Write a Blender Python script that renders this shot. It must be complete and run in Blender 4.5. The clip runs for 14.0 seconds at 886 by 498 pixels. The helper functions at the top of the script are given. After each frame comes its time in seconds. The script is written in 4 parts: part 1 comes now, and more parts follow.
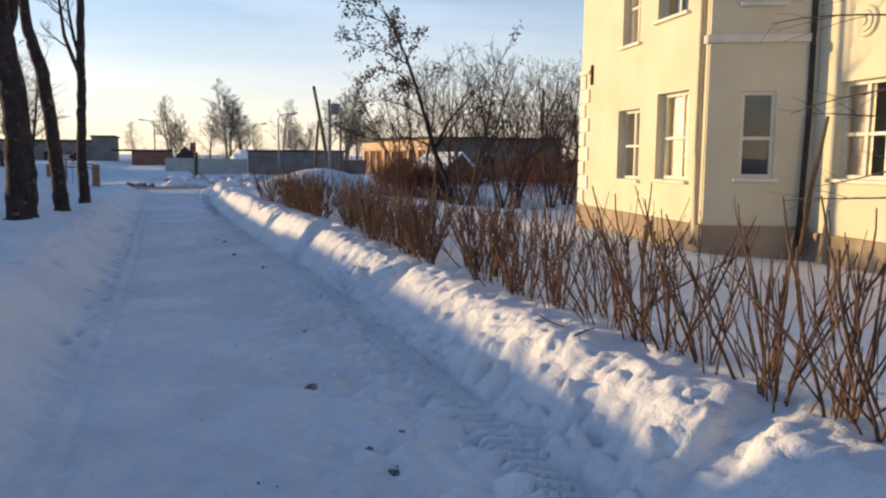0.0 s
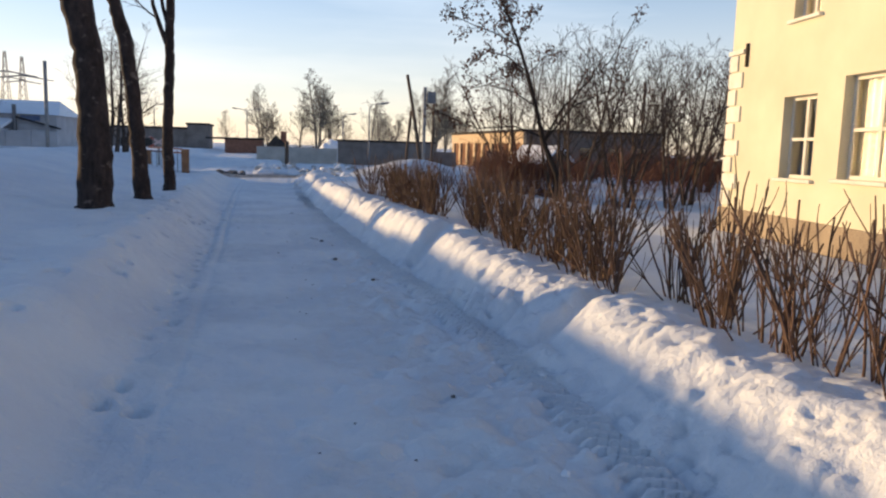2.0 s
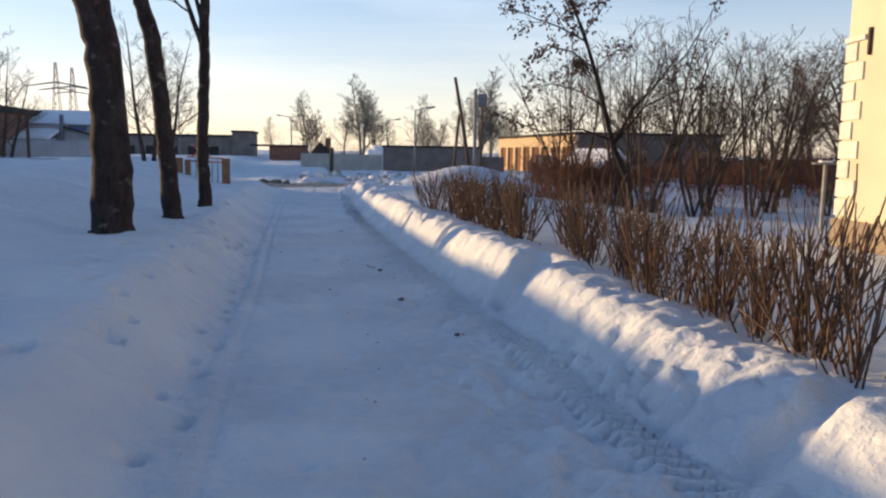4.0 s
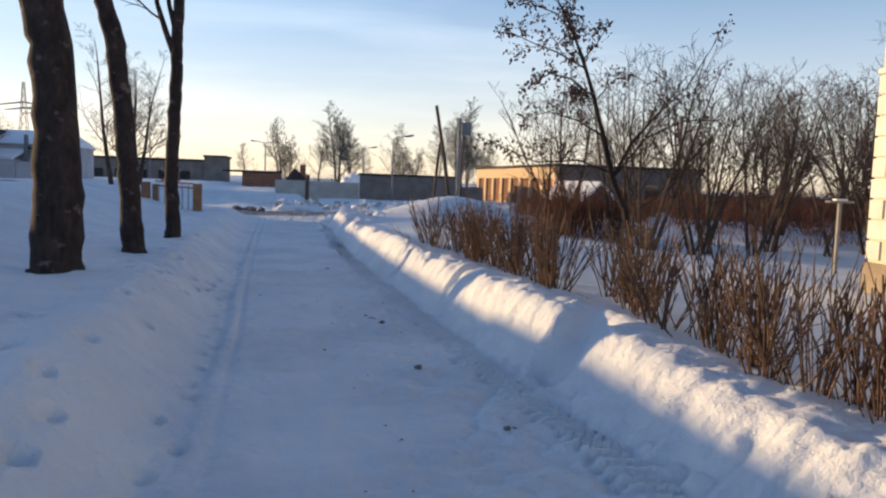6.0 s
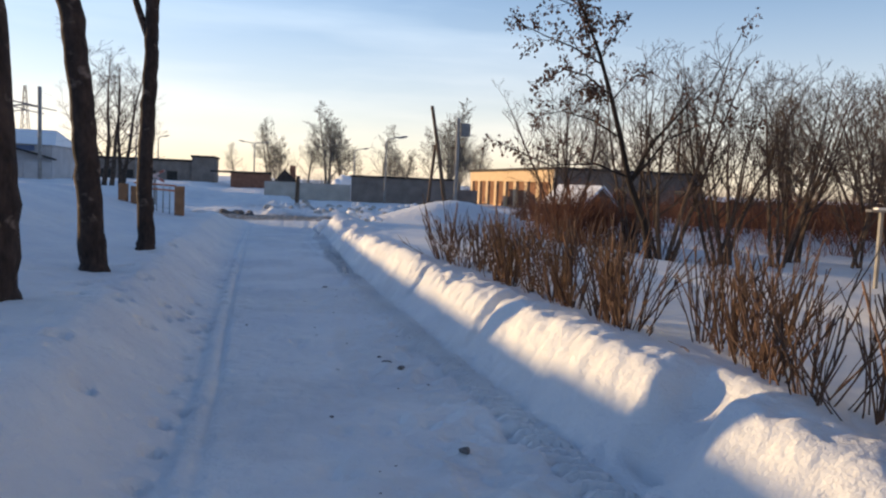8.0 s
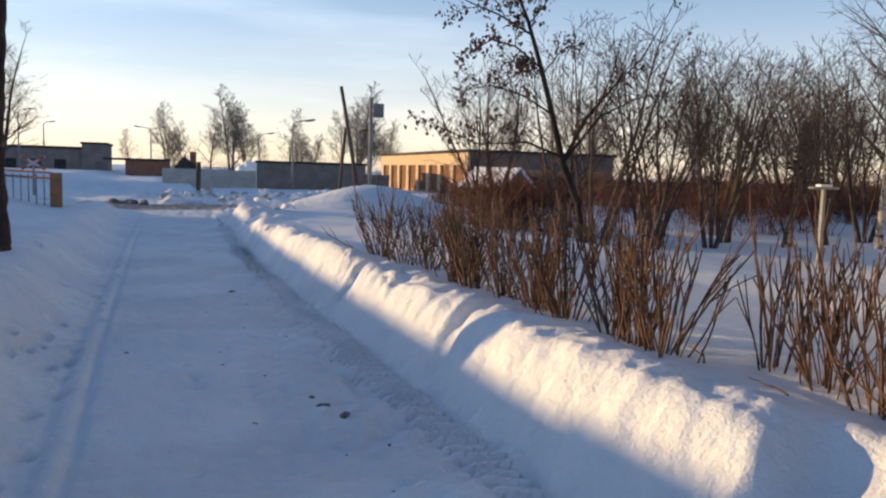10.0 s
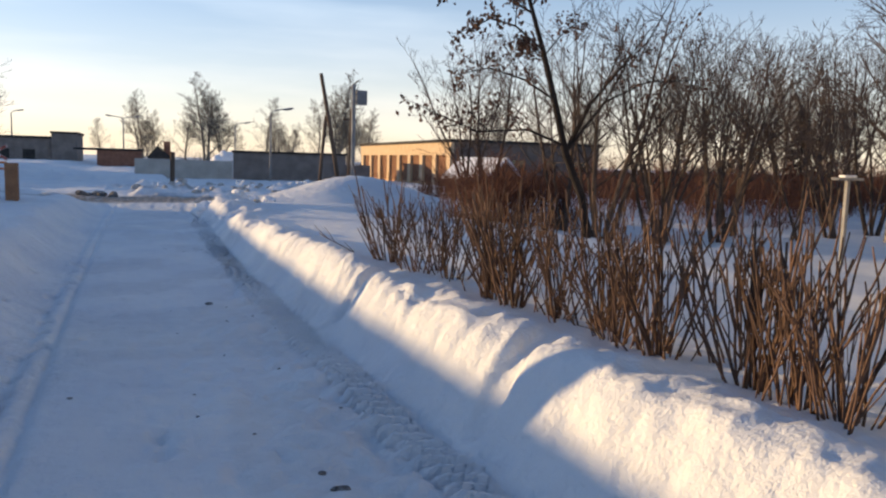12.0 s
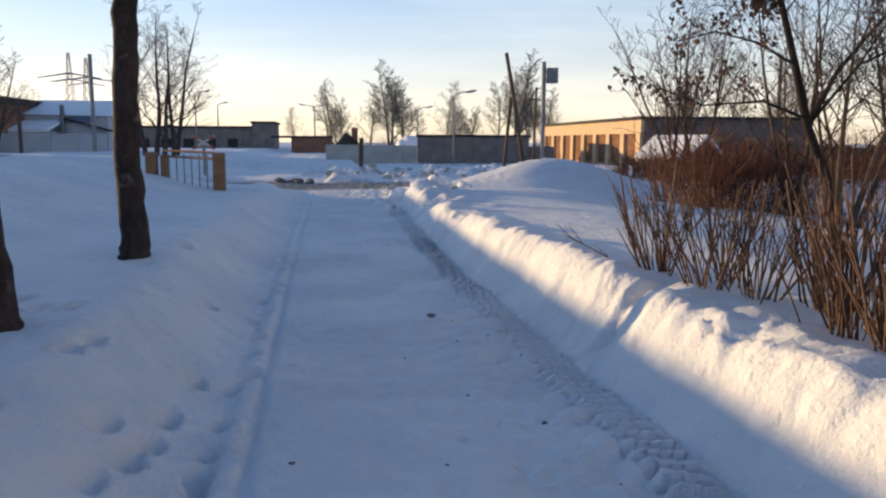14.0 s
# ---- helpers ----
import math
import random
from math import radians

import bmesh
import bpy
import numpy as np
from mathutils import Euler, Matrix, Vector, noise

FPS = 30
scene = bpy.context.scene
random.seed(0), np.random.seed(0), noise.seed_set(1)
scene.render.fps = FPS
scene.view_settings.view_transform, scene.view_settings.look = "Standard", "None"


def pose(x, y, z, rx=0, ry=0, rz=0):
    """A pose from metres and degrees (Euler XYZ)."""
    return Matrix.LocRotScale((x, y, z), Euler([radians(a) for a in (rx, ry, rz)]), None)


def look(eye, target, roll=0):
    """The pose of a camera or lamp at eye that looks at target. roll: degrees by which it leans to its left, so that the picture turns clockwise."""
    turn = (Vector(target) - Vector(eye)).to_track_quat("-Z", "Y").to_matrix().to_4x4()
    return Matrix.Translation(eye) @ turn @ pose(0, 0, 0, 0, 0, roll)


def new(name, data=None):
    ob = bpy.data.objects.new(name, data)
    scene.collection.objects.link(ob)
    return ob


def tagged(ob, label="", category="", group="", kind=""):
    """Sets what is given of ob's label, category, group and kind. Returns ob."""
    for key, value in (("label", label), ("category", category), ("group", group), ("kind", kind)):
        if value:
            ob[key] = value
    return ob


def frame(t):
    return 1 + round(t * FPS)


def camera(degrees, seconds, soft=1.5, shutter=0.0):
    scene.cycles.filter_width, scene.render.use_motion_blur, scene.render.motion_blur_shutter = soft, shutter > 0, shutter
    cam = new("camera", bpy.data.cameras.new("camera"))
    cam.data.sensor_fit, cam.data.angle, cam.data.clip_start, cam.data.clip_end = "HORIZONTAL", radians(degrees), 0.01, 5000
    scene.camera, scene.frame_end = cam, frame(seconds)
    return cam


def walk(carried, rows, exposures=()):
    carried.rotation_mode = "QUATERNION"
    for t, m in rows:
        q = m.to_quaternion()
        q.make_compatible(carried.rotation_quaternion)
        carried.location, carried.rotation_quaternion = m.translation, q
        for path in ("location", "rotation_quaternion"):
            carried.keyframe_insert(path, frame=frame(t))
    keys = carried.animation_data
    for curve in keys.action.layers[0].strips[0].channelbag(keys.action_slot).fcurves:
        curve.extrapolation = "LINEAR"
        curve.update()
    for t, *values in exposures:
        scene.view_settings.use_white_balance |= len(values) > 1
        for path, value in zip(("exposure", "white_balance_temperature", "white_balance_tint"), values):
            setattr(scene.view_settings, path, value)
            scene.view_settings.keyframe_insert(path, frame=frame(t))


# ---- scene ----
cam = camera(60.0, 14.0, 2.2)
PATH = [
    (0, (0.313, 0.292, 1.514), (0.958, 2.17, 1.274), 0.4),
    (0.5, (0.371, 0.903, 1.478), (0.946, 2.801, 1.219), 0.6),
    (1, (0.356, 1.445, 1.449), (0.884, 3.357, 1.19), 1.0),
    (1.5, (0.294, 2.115, 1.414), (0.785, 4.037, 1.16), 1.6),
    (2, (0.271, 2.733, 1.409), (0.713, 4.666, 1.15), 1.6),
    (2.5, (0.235, 3.265, 1.406), (0.628, 5.208, 1.142), 1.6),
    (3, (0.284, 3.871, 1.422), (0.613, 5.826, 1.154), 0.8),
    (5.5, (0.087, 5.985, 1.454), (0.46, 7.94, 1.257), 1.5),
    (6, (0.044, 6.42, 1.443), (0.449, 8.371, 1.27), 2.0),
    (6.5, (-0.045, 6.781, 1.457), (0.388, 8.728, 1.307), 2.7),
    (7, (-0.028, 7.201, 1.478), (0.398, 9.148, 1.321), 2.5),
    (9.5, (0.073, 9.459, 1.441), (0.597, 11.379, 1.252), 1.0),
    (10, (0.117, 9.857, 1.398), (0.776, 11.735, 1.201), 1.6),
    (10.5, (0.167, 10.223, 1.38), (0.908, 12.071, 1.189), 1.3),
    (11, (0.175, 10.538, 1.384), (0.952, 12.373, 1.211), 1.5),
    (11.5, (0.216, 10.934, 1.364), (0.979, 12.774, 1.181), 1.6),
    (12, (0.206, 11.225, 1.378), (0.919, 13.081, 1.158), 1.6),
    (12.5, (0.203, 11.591, 1.372), (0.833, 13.472, 1.113), 1.2),
    (13, (0.157, 11.969, 1.361), (0.67, 13.883, 1.093), 1.1),
    (13.5, (0.026, 12.285, 1.365), (0.431, 14.224, 1.09), 1.2),
    (14, (-0.02, 12.675, 1.384), (0.252, 14.637, 1.109), 0.2),
]
walk(cam, [(t, look(eye, target, roll)) for t, eye, target, roll in PATH], [(0.0, 0.57, 6640, 28), (14.0, 0.57, 6640, 28)])

# ---- world and sun ----
SUN_AZ, SUN_EL = 55.0, 6.2         # degrees to the left of the road's direction, and above the horizon
world = bpy.data.worlds.new("sky")
scene.world = world
world.use_nodes = True
wn, wl = world.node_tree.nodes, world.node_tree.links
bg = wn["Background"]
sky = wn.new("ShaderNodeTexSky")
sky.sky_type, sky.sun_disc = "NISHITA", False
sky.sun_elevation, sky.sun_rotation = radians(SUN_EL), radians(-SUN_AZ)
sky.air_density, sky.dust_density, sky.ozone_density = 1.0, 0.2, 3.0
wtc = wn.new("ShaderNodeTexCoord")
wmp = wn.new("ShaderNodeMapping")
wmp.inputs["Scale"].default_value = (1.2, 1.2, 9.0)
wno = wn.new("ShaderNodeTexNoise")
wno.inputs["Scale"].default_value, wno.inputs["Detail"].default_value, wno.inputs["Roughness"].default_value = 1.6, 6, 0.5
wra = wn.new("ShaderNodeValToRGB")
wra.color_ramp.elements[0].position, wra.color_ramp.elements[0].color = 0.46, (0.0, 0.0, 0.0, 1)
wra.color_ramp.elements[1].position, wra.color_ramp.elements[1].color = 0.72, (0.28, 0.28, 0.28, 1)
wmx = wn.new("ShaderNodeMix")
wmx.data_type = "RGBA"
wmx.clamp_factor = True
wse = wn.new("ShaderNodeSeparateXYZ")
whz = wn.new("ShaderNodeMapRange")
whz.interpolation_type = "SMOOTHSTEP"
whz.inputs[1].default_value, whz.inputs[2].default_value, whz.inputs[3].default_value, whz.inputs[4].default_value = 0.0, 0.40, 0.48, 0.0
wad = wn.new("ShaderNodeMath")
whc = wn.new("ShaderNodeValToRGB")          # haze: cream at the horizon, bluish white higher up
whc.color_ramp.elements[0].position, whc.color_ramp.elements[0].color = 0.03, (0.97, 0.945, 0.74, 1)
whc.color_ramp.elements[1].position, whc.color_ramp.elements[1].color = 0.28, (0.45, 0.77, 0.92, 1)
wsc = wn.new("ShaderNodeVectorMath")
wsc.operation = "SCALE"
wsc.inputs["Scale"].default_value = 5.8
wl.new(wse.outputs[2], whc.inputs[0])
wl.new(whc.outputs[0], wsc.inputs[0])
wl.new(wsc.outputs[0], wmx.inputs[7])
wl.new(wtc.outputs["Generated"], wse.inputs[0])
wl.new(wse.outputs[2], whz.inputs[0])
wl.new(whz.outputs[0], wad.inputs[1])
wl.new(wtc.outputs["Generated"], wmp.inputs[0])
wl.new(wmp.outputs[0], wno.inputs["Vector"])
wl.new(wno.outputs[0], wra.inputs[0])
wl.new(wra.outputs[0], wad.inputs[0])
wl.new(wad.outputs[0], wmx.inputs[0])
wl.new(sky.outputs[0], wmx.inputs[6])
wl.new(wmx.outputs[2], bg.inputs[0])
bg.inputs[1].default_value = 0.165
lamp = bpy.data.lights.new("sun", "SUN")
lamp.energy, lamp.angle, lamp.color = 3.8, radians(0.5), (1.0, 0.765, 0.345)
sun = new("sun", lamp)
sdir = Vector((-math.sin(radians(SUN_AZ)), math.cos(radians(SUN_AZ)), math.tan(radians(SUN_EL)))).normalized()
sun.matrix_world = look((0, 0, 60), tuple(Vector((0, 0, 60)) - sdir))


# ---- materials ----
def mat(name, c1, c2, scale=4.0, rough=0.8, bump=0.2, fine=40.0, metal=0.0, lo=0.35, hi=0.65, stretch=(1, 1, 1), rnd=0.0, spec=0.3):
    m = bpy.data.materials.new(name)
    m.use_nodes = True
    n, l = m.node_tree.nodes, m.node_tree.links
    b = n["Principled BSDF"]
    tc = n.new("ShaderNodeTexCoord")
    mp = n.new("ShaderNodeMapping")
    mp.inputs["Scale"].default_value = stretch
    l.new(tc.outputs["Object"], mp.inputs[0])
    n1 = n.new("ShaderNodeTexNoise")
    n1.inputs["Scale"].default_value, n1.inputs["Detail"].default_value = scale, 6
    n2 = n.new("ShaderNodeTexNoise")
    n2.inputs["Scale"].default_value, n2.inputs["Detail"].default_value = fine, 4
    l.new(mp.outputs[0], n1.inputs["Vector"])
    l.new(mp.outputs[0], n2.inputs["Vector"])
    mix = n.new("ShaderNodeMath")
    mix.operation = "MULTIPLY_ADD"
    mix.inputs[1].default_value = 0.35
    l.new(n2.outputs[0], mix.inputs[0])
    sc = n.new("ShaderNodeMath")
    sc.operation = "MULTIPLY"
    sc.inputs[1].default_value = 0.65
    l.new(n1.outputs[0], sc.inputs[0])
    l.new(sc.outputs[0], mix.inputs[2])
    r = n.new("ShaderNodeValToRGB")
    r.color_ramp.elements[0].position, r.color_ramp.elements[0].color = lo, (*c1, 1)
    r.color_ramp.elements[1].position, r.color_ramp.elements[1].color = hi, (*c2, 1)
    l.new(mix.outputs[0], r.inputs[0])
    out = r.outputs[0]
    if rnd:
        oi = n.new("ShaderNodeObjectInfo")
        hs = n.new("ShaderNodeHueSaturation")
        ma = n.new("ShaderNodeMath")
        ma.operation = "MULTIPLY_ADD"
        ma.inputs[1].default_value, ma.inputs[2].default_value = 2 * rnd, 1 - rnd
        l.new(oi.outputs["Random"], ma.inputs[0])
        l.new(ma.outputs[0], hs.inputs["Value"])
        l.new(out, hs.inputs["Color"])
        out = hs.outputs[0]
    l.new(out, b.inputs["Base Color"])
    b.inputs["Roughness"].default_value, b.inputs["Metallic"].default_value = rough, metal
    b.inputs["Specular IOR Level"].default_value = spec
    if bump:
        bp = n.new("ShaderNodeBump")
        bp.inputs["Strength"].default_value, bp.inputs["Distance"].default_value = bump, 0.02
        l.new(mix.outputs[0], bp.inputs["Height"])
        l.new(bp.outputs[0], b.inputs["Normal"])
    return m


def glass_mat(name, tint):
    m = bpy.data.materials.new(name)
    m.use_nodes = True
    b = m.node_tree.nodes["Principled BSDF"]
    b.inputs["Base Color"].default_value = (*tint, 1)
    b.inputs["Roughness"].default_value = 0.06
    b.inputs["Specular IOR Level"].default_value = 0.9
    return m


def snow_mat():
    """Snow; the sheet's own 'soil' layer holds where it is trodden grey or bare."""
    m = bpy.data.materials.new("snow")
    m.use_nodes = True
    n, l = m.node_tree.nodes, m.node_tree.links
    b = n["Principled BSDF"]
    tc = n.new("ShaderNodeTexCoord")

    def noise_tex(sc, det, rough=0.55):
        k = n.new("ShaderNodeTexNoise")
        k.inputs["Scale"].default_value, k.inputs["Detail"].default_value, k.inputs["Roughness"].default_value = sc, det, rough
        l.new(tc.outputs["Object"], k.inputs["Vector"])
        return k
    big, mid, fine = noise_tex(0.9, 5), noise_tex(6.0, 7, 0.62), noise_tex(45.0, 5, 0.65)
    r = n.new("ShaderNodeValToRGB")
    r.color_ramp.elements[0].position, r.color_ramp.elements[0].color = 0.3, (0.67, 0.69, 0.73, 1)
    r.color_ramp.elements[1].position, r.color_ramp.elements[1].color = 0.65, (0.80, 0.80, 0.80, 1)
    l.new(big.outputs[0], r.inputs[0])
    at = n.new("ShaderNodeAttribute")
    at.attribute_name = "soil"
    sub = n.new("ShaderNodeMath")
    sub.operation = "MULTIPLY"
    l.new(at.outputs["Fac"], sub.inputs[0])
    wob = n.new("ShaderNodeMapRange")
    wob.inputs[1].default_value, wob.inputs[2].default_value, wob.inputs[3].default_value, wob.inputs[4].default_value = 0.35, 0.6, 0.45, 1.25
    l.new(mid.outputs[0], wob.inputs[0])
    l.new(wob.outputs[0], sub.inputs[1])
    mx = n.new("ShaderNodeMix")
    mx.data_type = "RGBA"
    mx.clamp_factor = True
    mx.inputs[7].default_value = (0.17, 0.145, 0.125, 1)
    l.new(sub.outputs[0], mx.inputs[0])
    l.new(r.outputs[0], mx.inputs[6])
    l.new(mx.outputs[2], b.inputs["Base Color"])
    b.inputs["Roughness"].default_value = 0.7
    b.inputs["Specular IOR Level"].default_value = 0.25
    b1 = n.new("ShaderNodeBump")
    b1.inputs["Strength"].default_value, b1.inputs["Distance"].default_value = 0.7, 0.07
    l.new(mid.outputs[0], b1.inputs["Height"])
    b2 = n.new("ShaderNodeBump")
    b2.inputs["Strength"].default_value, b2.inputs["Distance"].default_value = 0.4, 0.012
    l.new(fine.outputs[0], b2.inputs["Height"])
    l.new(b1.outputs[0], b2.inputs["Normal"])
    l.new(b2.outputs[0], b.inputs["Normal"])
    return m


SNOW = snow_mat()
SNOW_ROOF = mat("roof_snow", (0.78, 0.79, 0.82), (0.86, 0.86, 0.87), 2.0, 0.8, 0.2, 20.0)
DIRTY = mat("dirty_snow", (0.30, 0.27, 0.24), (0.62, 0.60, 0.58), 3.0, 0.9, 0.6, 24.0)
CLOD = mat("clod", (0.07, 0.06, 0.055), (0.30, 0.29, 0.29), 14.0, 0.9, 0.6, 60.0)
def patchy_bark():
    """Near-black ridged bark with pale lichen and frost patches."""
    m = mat("patchy_bark", (0.017, 0.012, 0.011), (0.062, 0.042, 0.036), 7.0, 0.95, 1.0, 26.0, stretch=(1, 1, 0.5))
    n, l = m.node_tree.nodes, m.node_tree.links
    b = n["Principled BSDF"]
    old = b.inputs["Base Color"].links[0].from_socket
    tc = n.new("ShaderNodeTexCoord")
    mp = n.new("ShaderNodeMapping")
    mp.inputs["Scale"].default_value = (1, 1, 1.3)
    k = n.new("ShaderNodeTexNoise")
    k.inputs["Scale"].default_value, k.inputs["Detail"].default_value = 5.5, 8
    r = n.new("ShaderNodeMapRange")
    r.inputs[1].default_value, r.inputs[2].default_value = 0.60, 0.74
    mx = n.new("ShaderNodeMix")
    mx.data_type = "RGBA"
    mx.inputs[7].default_value = (0.17, 0.13, 0.115, 1)
    l.new(tc.outputs["Object"], mp.inputs[0])
    l.new(mp.outputs[0], k.inputs["Vector"])
    l.new(k.outputs[0], r.inputs[0])
    l.new(r.outputs[0], mx.inputs[0])
    l.new(old, mx.inputs[6])
    l.new(mx.outputs[2], b.inputs["Base Color"])
    return m


PATCHY = patchy_bark()
BARK = mat("dark_bark", (0.012, 0.009, 0.008), (0.038, 0.028, 0.024), 5.0, 0.95, 1.0, 30.0, stretch=(1, 1, 0.45))
BIRCH = mat("birch_bark", (0.05, 0.04, 0.035), (0.55, 0.47, 0.40), 3.0, 0.85, 0.5, 18.0, lo=0.40, hi=0.52, stretch=(1, 1, 2.2))
TWIG = mat("twig_bark", (0.042, 0.030, 0.025), (0.110, 0.080, 0.066), 6.0, 0.9, 0.3, 50.0, rnd=0.3)
# twigs of distant growth, lightened so the colour carries the haze
HAZETWIG = mat("hazed_twig", (0.13, 0.11, 0.09), (0.24, 0.21, 0.175), 3.0, 0.9, 0.0, 20.0, rnd=0.2)
STEM = mat("shrub_stem", (0.055, 0.031, 0.022), (0.18, 0.102, 0.066), 9.0, 0.75, 0.4, 70.0, stretch=(1, 1, 0.3), rnd=0.35)
REDBRUSH = mat("red_brush", (0.075, 0.032, 0.022), (0.17, 0.075, 0.048), 3.0, 0.9, 0.2, 30.0, rnd=0.3)
LEAF = mat("dry_leaf", (0.055, 0.033, 0.026), (0.14, 0.075, 0.05), 6.0, 0.8, 0.2, 40.0)
NEEDLE = mat("spruce_needle", (0.020, 0.020, 0.013), (0.055, 0.038, 0.022), 6.0, 0.9, 0.3, 40.0)
PLASTER = mat("cream_plaster", (0.56, 0.51, 0.375), (0.67, 0.62, 0.47), 0.8, 0.9, 0.15, 60.0)
TRIMWHITE = mat("white_trim", (0.60, 0.56, 0.48), (0.74, 0.71, 0.64), 2.0, 0.8, 0.15, 40.0)
PLINTH = mat("plinth", (0.22, 0.165, 0.12), (0.38, 0.30, 0.215), 1.5, 0.95, 0.4, 30.0)
GLASS = glass_mat("window_glass", (0.018, 0.02, 0.024))
CLEAR = glass_mat("clear_glass", (0.95, 0.96, 0.96))
CLEAR.node_tree.nodes["Principled BSDF"].inputs["Transmission Weight"].default_value = 1.0
CLEAR.node_tree.nodes["Principled BSDF"].inputs["Roughness"].default_value = 0.0
CLEAR.node_tree.nodes["Principled BSDF"].inputs["IOR"].default_value = 1.5
PALE_SHEET = mat("pale_sheet", (0.45, 0.43, 0.38), (0.60, 0.57, 0.50), 2.0, 0.9, 0.1, 20.0, stretch=(1, 8, 1))
PIPE = mat("pipe_metal", (0.40, 0.34, 0.25), (0.52, 0.45, 0.33), 4.0, 0.6, 0.1, 30.0, metal=0.2)
DARKPIPE = mat("rusty_pipe", (0.02, 0.015, 0.012), (0.06, 0.04, 0.03), 6.0, 0.7, 0.3, 40.0)
ORANGE = mat("orange_brick", (0.36, 0.19, 0.10), (0.54, 0.32, 0.18), 3.0, 0.9, 0.2, 60.0)
CORNICE = mat("pale_cornice", (0.48, 0.34, 0.21), (0.62, 0.46, 0.30), 2.0, 0.9, 0.2, 40.0)
ENDWALL = mat("dark_render", (0.11, 0.085, 0.075), (0.19, 0.15, 0.13), 0.9, 0.95, 0.3, 30.0)
GREYWALL = mat("grey_render", (0.17, 0.13, 0.11), (0.28, 0.22, 0.19), 0.9, 0.95, 0.2, 30.0)
CONCRETE = mat("concrete_panel", (0.34, 0.32, 0.29), (0.50, 0.47, 0.43), 1.0, 0.9, 0.2, 30.0)
DARKWALL = mat("dark_wall", (0.15, 0.128, 0.115), (0.25, 0.215, 0.195), 1.2, 0.9, 0.2, 30.0)
BAYBRICK = mat("brown_infill", (0.13, 0.060, 0.035), (0.24, 0.115, 0.065), 2.0, 0.9, 0.3, 40.0)
TAR = mat("tar_felt", (0.025, 0.022, 0.022), (0.06, 0.055, 0.05), 2.0, 0.9, 0.2, 30.0)
WOOD = mat("old_wood", (0.075, 0.050, 0.036), (0.16, 0.11, 0.08), 3.0, 0.9, 0.4, 40.0, stretch=(1, 1, 0.2))
POSTBRICK = mat("ochre_post", (0.19, 0.095, 0.055), (0.32, 0.17, 0.095), 4.0, 0.9, 0.3, 50.0)
GREYPOST = mat("grey_post", (0.20, 0.19, 0.185), (0.34, 0.33, 0.32), 3.0, 0.8, 0.2, 40.0)
BLUE = mat("blue_sheet", (0.10, 0.15, 0.27), (0.16, 0.22, 0.36), 1.0, 0.6, 0.1, 20.0)
PALEWALL = mat("pale_wall", (0.36, 0.36, 0.38), (0.50, 0.50, 0.52), 0.7, 0.9, 0.1, 20.0)
SIGNPALE = mat("faded_sign", (0.50, 0.36, 0.34), (0.66, 0.52, 0.49), 4.0, 0.6, 0.1, 40.0)
REDPAINT = mat("red_paint", (0.30, 0.07, 0.05), (0.45, 0.12, 0.09), 4.0, 0.6, 0.1, 40.0)
REDBRICK = mat("red_brick", (0.20, 0.085, 0.055), (0.32, 0.15, 0.10), 2.0, 0.9, 0.2, 40.0)
STEEL = mat("steel", (0.16, 0.16, 0.165), (0.26, 0.26, 0.27), 3.0, 0.6, 0.1, 40.0, metal=0.4)


# ---- mesh helpers ----
def link_mesh(name, V, F, material, parent=None, label="", smooth=False, mats=None):
    me = bpy.data.meshes.new(name)
    me.from_pydata([tuple(v) for v in V], [], F)
    me.materials.append(material)
    if smooth:
        me.polygons.foreach_set("use_smooth", [True] * len(me.polygons))
    me.update()
    ob = new(name, me)
    if parent:
        ob.parent = parent
    return tagged(ob, label) if label else ob


def part(name, bm, material, parent=None, label=""):
    me = bpy.data.meshes.new(name)
    bm.to_mesh(me)
    bm.free()
    me.materials.append(material)
    ob = new(name, me)
    if parent:
        ob.parent = parent
    return tagged(ob, label) if label else ob


def thing(name, at, label, category, group="", kind="", turn=0.0):
    e = new(name)
    e.empty_display_size = 0.2
    e.matrix_basis = pose(*at, 0, 0, turn)
    return tagged(e, label, category, group, kind)


def box(bm, x0, x1, y0, y1, z0, z1, bevel=0.0):
    r = bmesh.ops.create_cube(bm, size=1.0, matrix=Matrix.Translation(((x0 + x1) / 2, (y0 + y1) / 2, (z0 + z1) / 2)) @ Matrix.Diagonal((x1 - x0, y1 - y0, z1 - z0, 1)))
    if bevel:
        es = list({e for v in r["verts"] for e in v.link_edges})
        bmesh.ops.bevel(bm, geom=es, offset=bevel, segments=2, affect="EDGES", profile=0.6)
    return bm


def boxes(name, material, parent, *bs, bevel=0.0, label=""):
    bm = bmesh.new()
    for b in bs:
        box(bm, *b, bevel)
    return part(name, bm, material, parent, label)


def tube(V, F, pts, radii, sides=5, cap=True):
    base = len(V)
    n = len(pts)
    for i, p in enumerate(pts):
        p = Vector(p)
        d = (Vector(pts[min(i + 1, n - 1)]) - Vector(pts[max(i - 1, 0)])).normalized()
        a = d.orthogonal().normalized() if abs(d.z) < 0.9 else (Vector((1, 0, 0)) - d * d.x).normalized()
        b = d.cross(a)
        for k in range(sides):
            g = 2 * math.pi * k / sides
            V.append(p + (a * math.cos(g) + b * math.sin(g)) * radii[i])
    for i in range(n - 1):
        for k in range(sides):
            F.append((base + i * sides + k, base + i * sides + (k + 1) % sides, base + (i + 1) * sides + (k + 1) % sides, base + (i + 1) * sides + k))
    if cap:
        F.append(tuple(base + (n - 1) * sides + k for k in range(sides)))
        F.append(tuple(base + k for k in reversed(range(sides))))


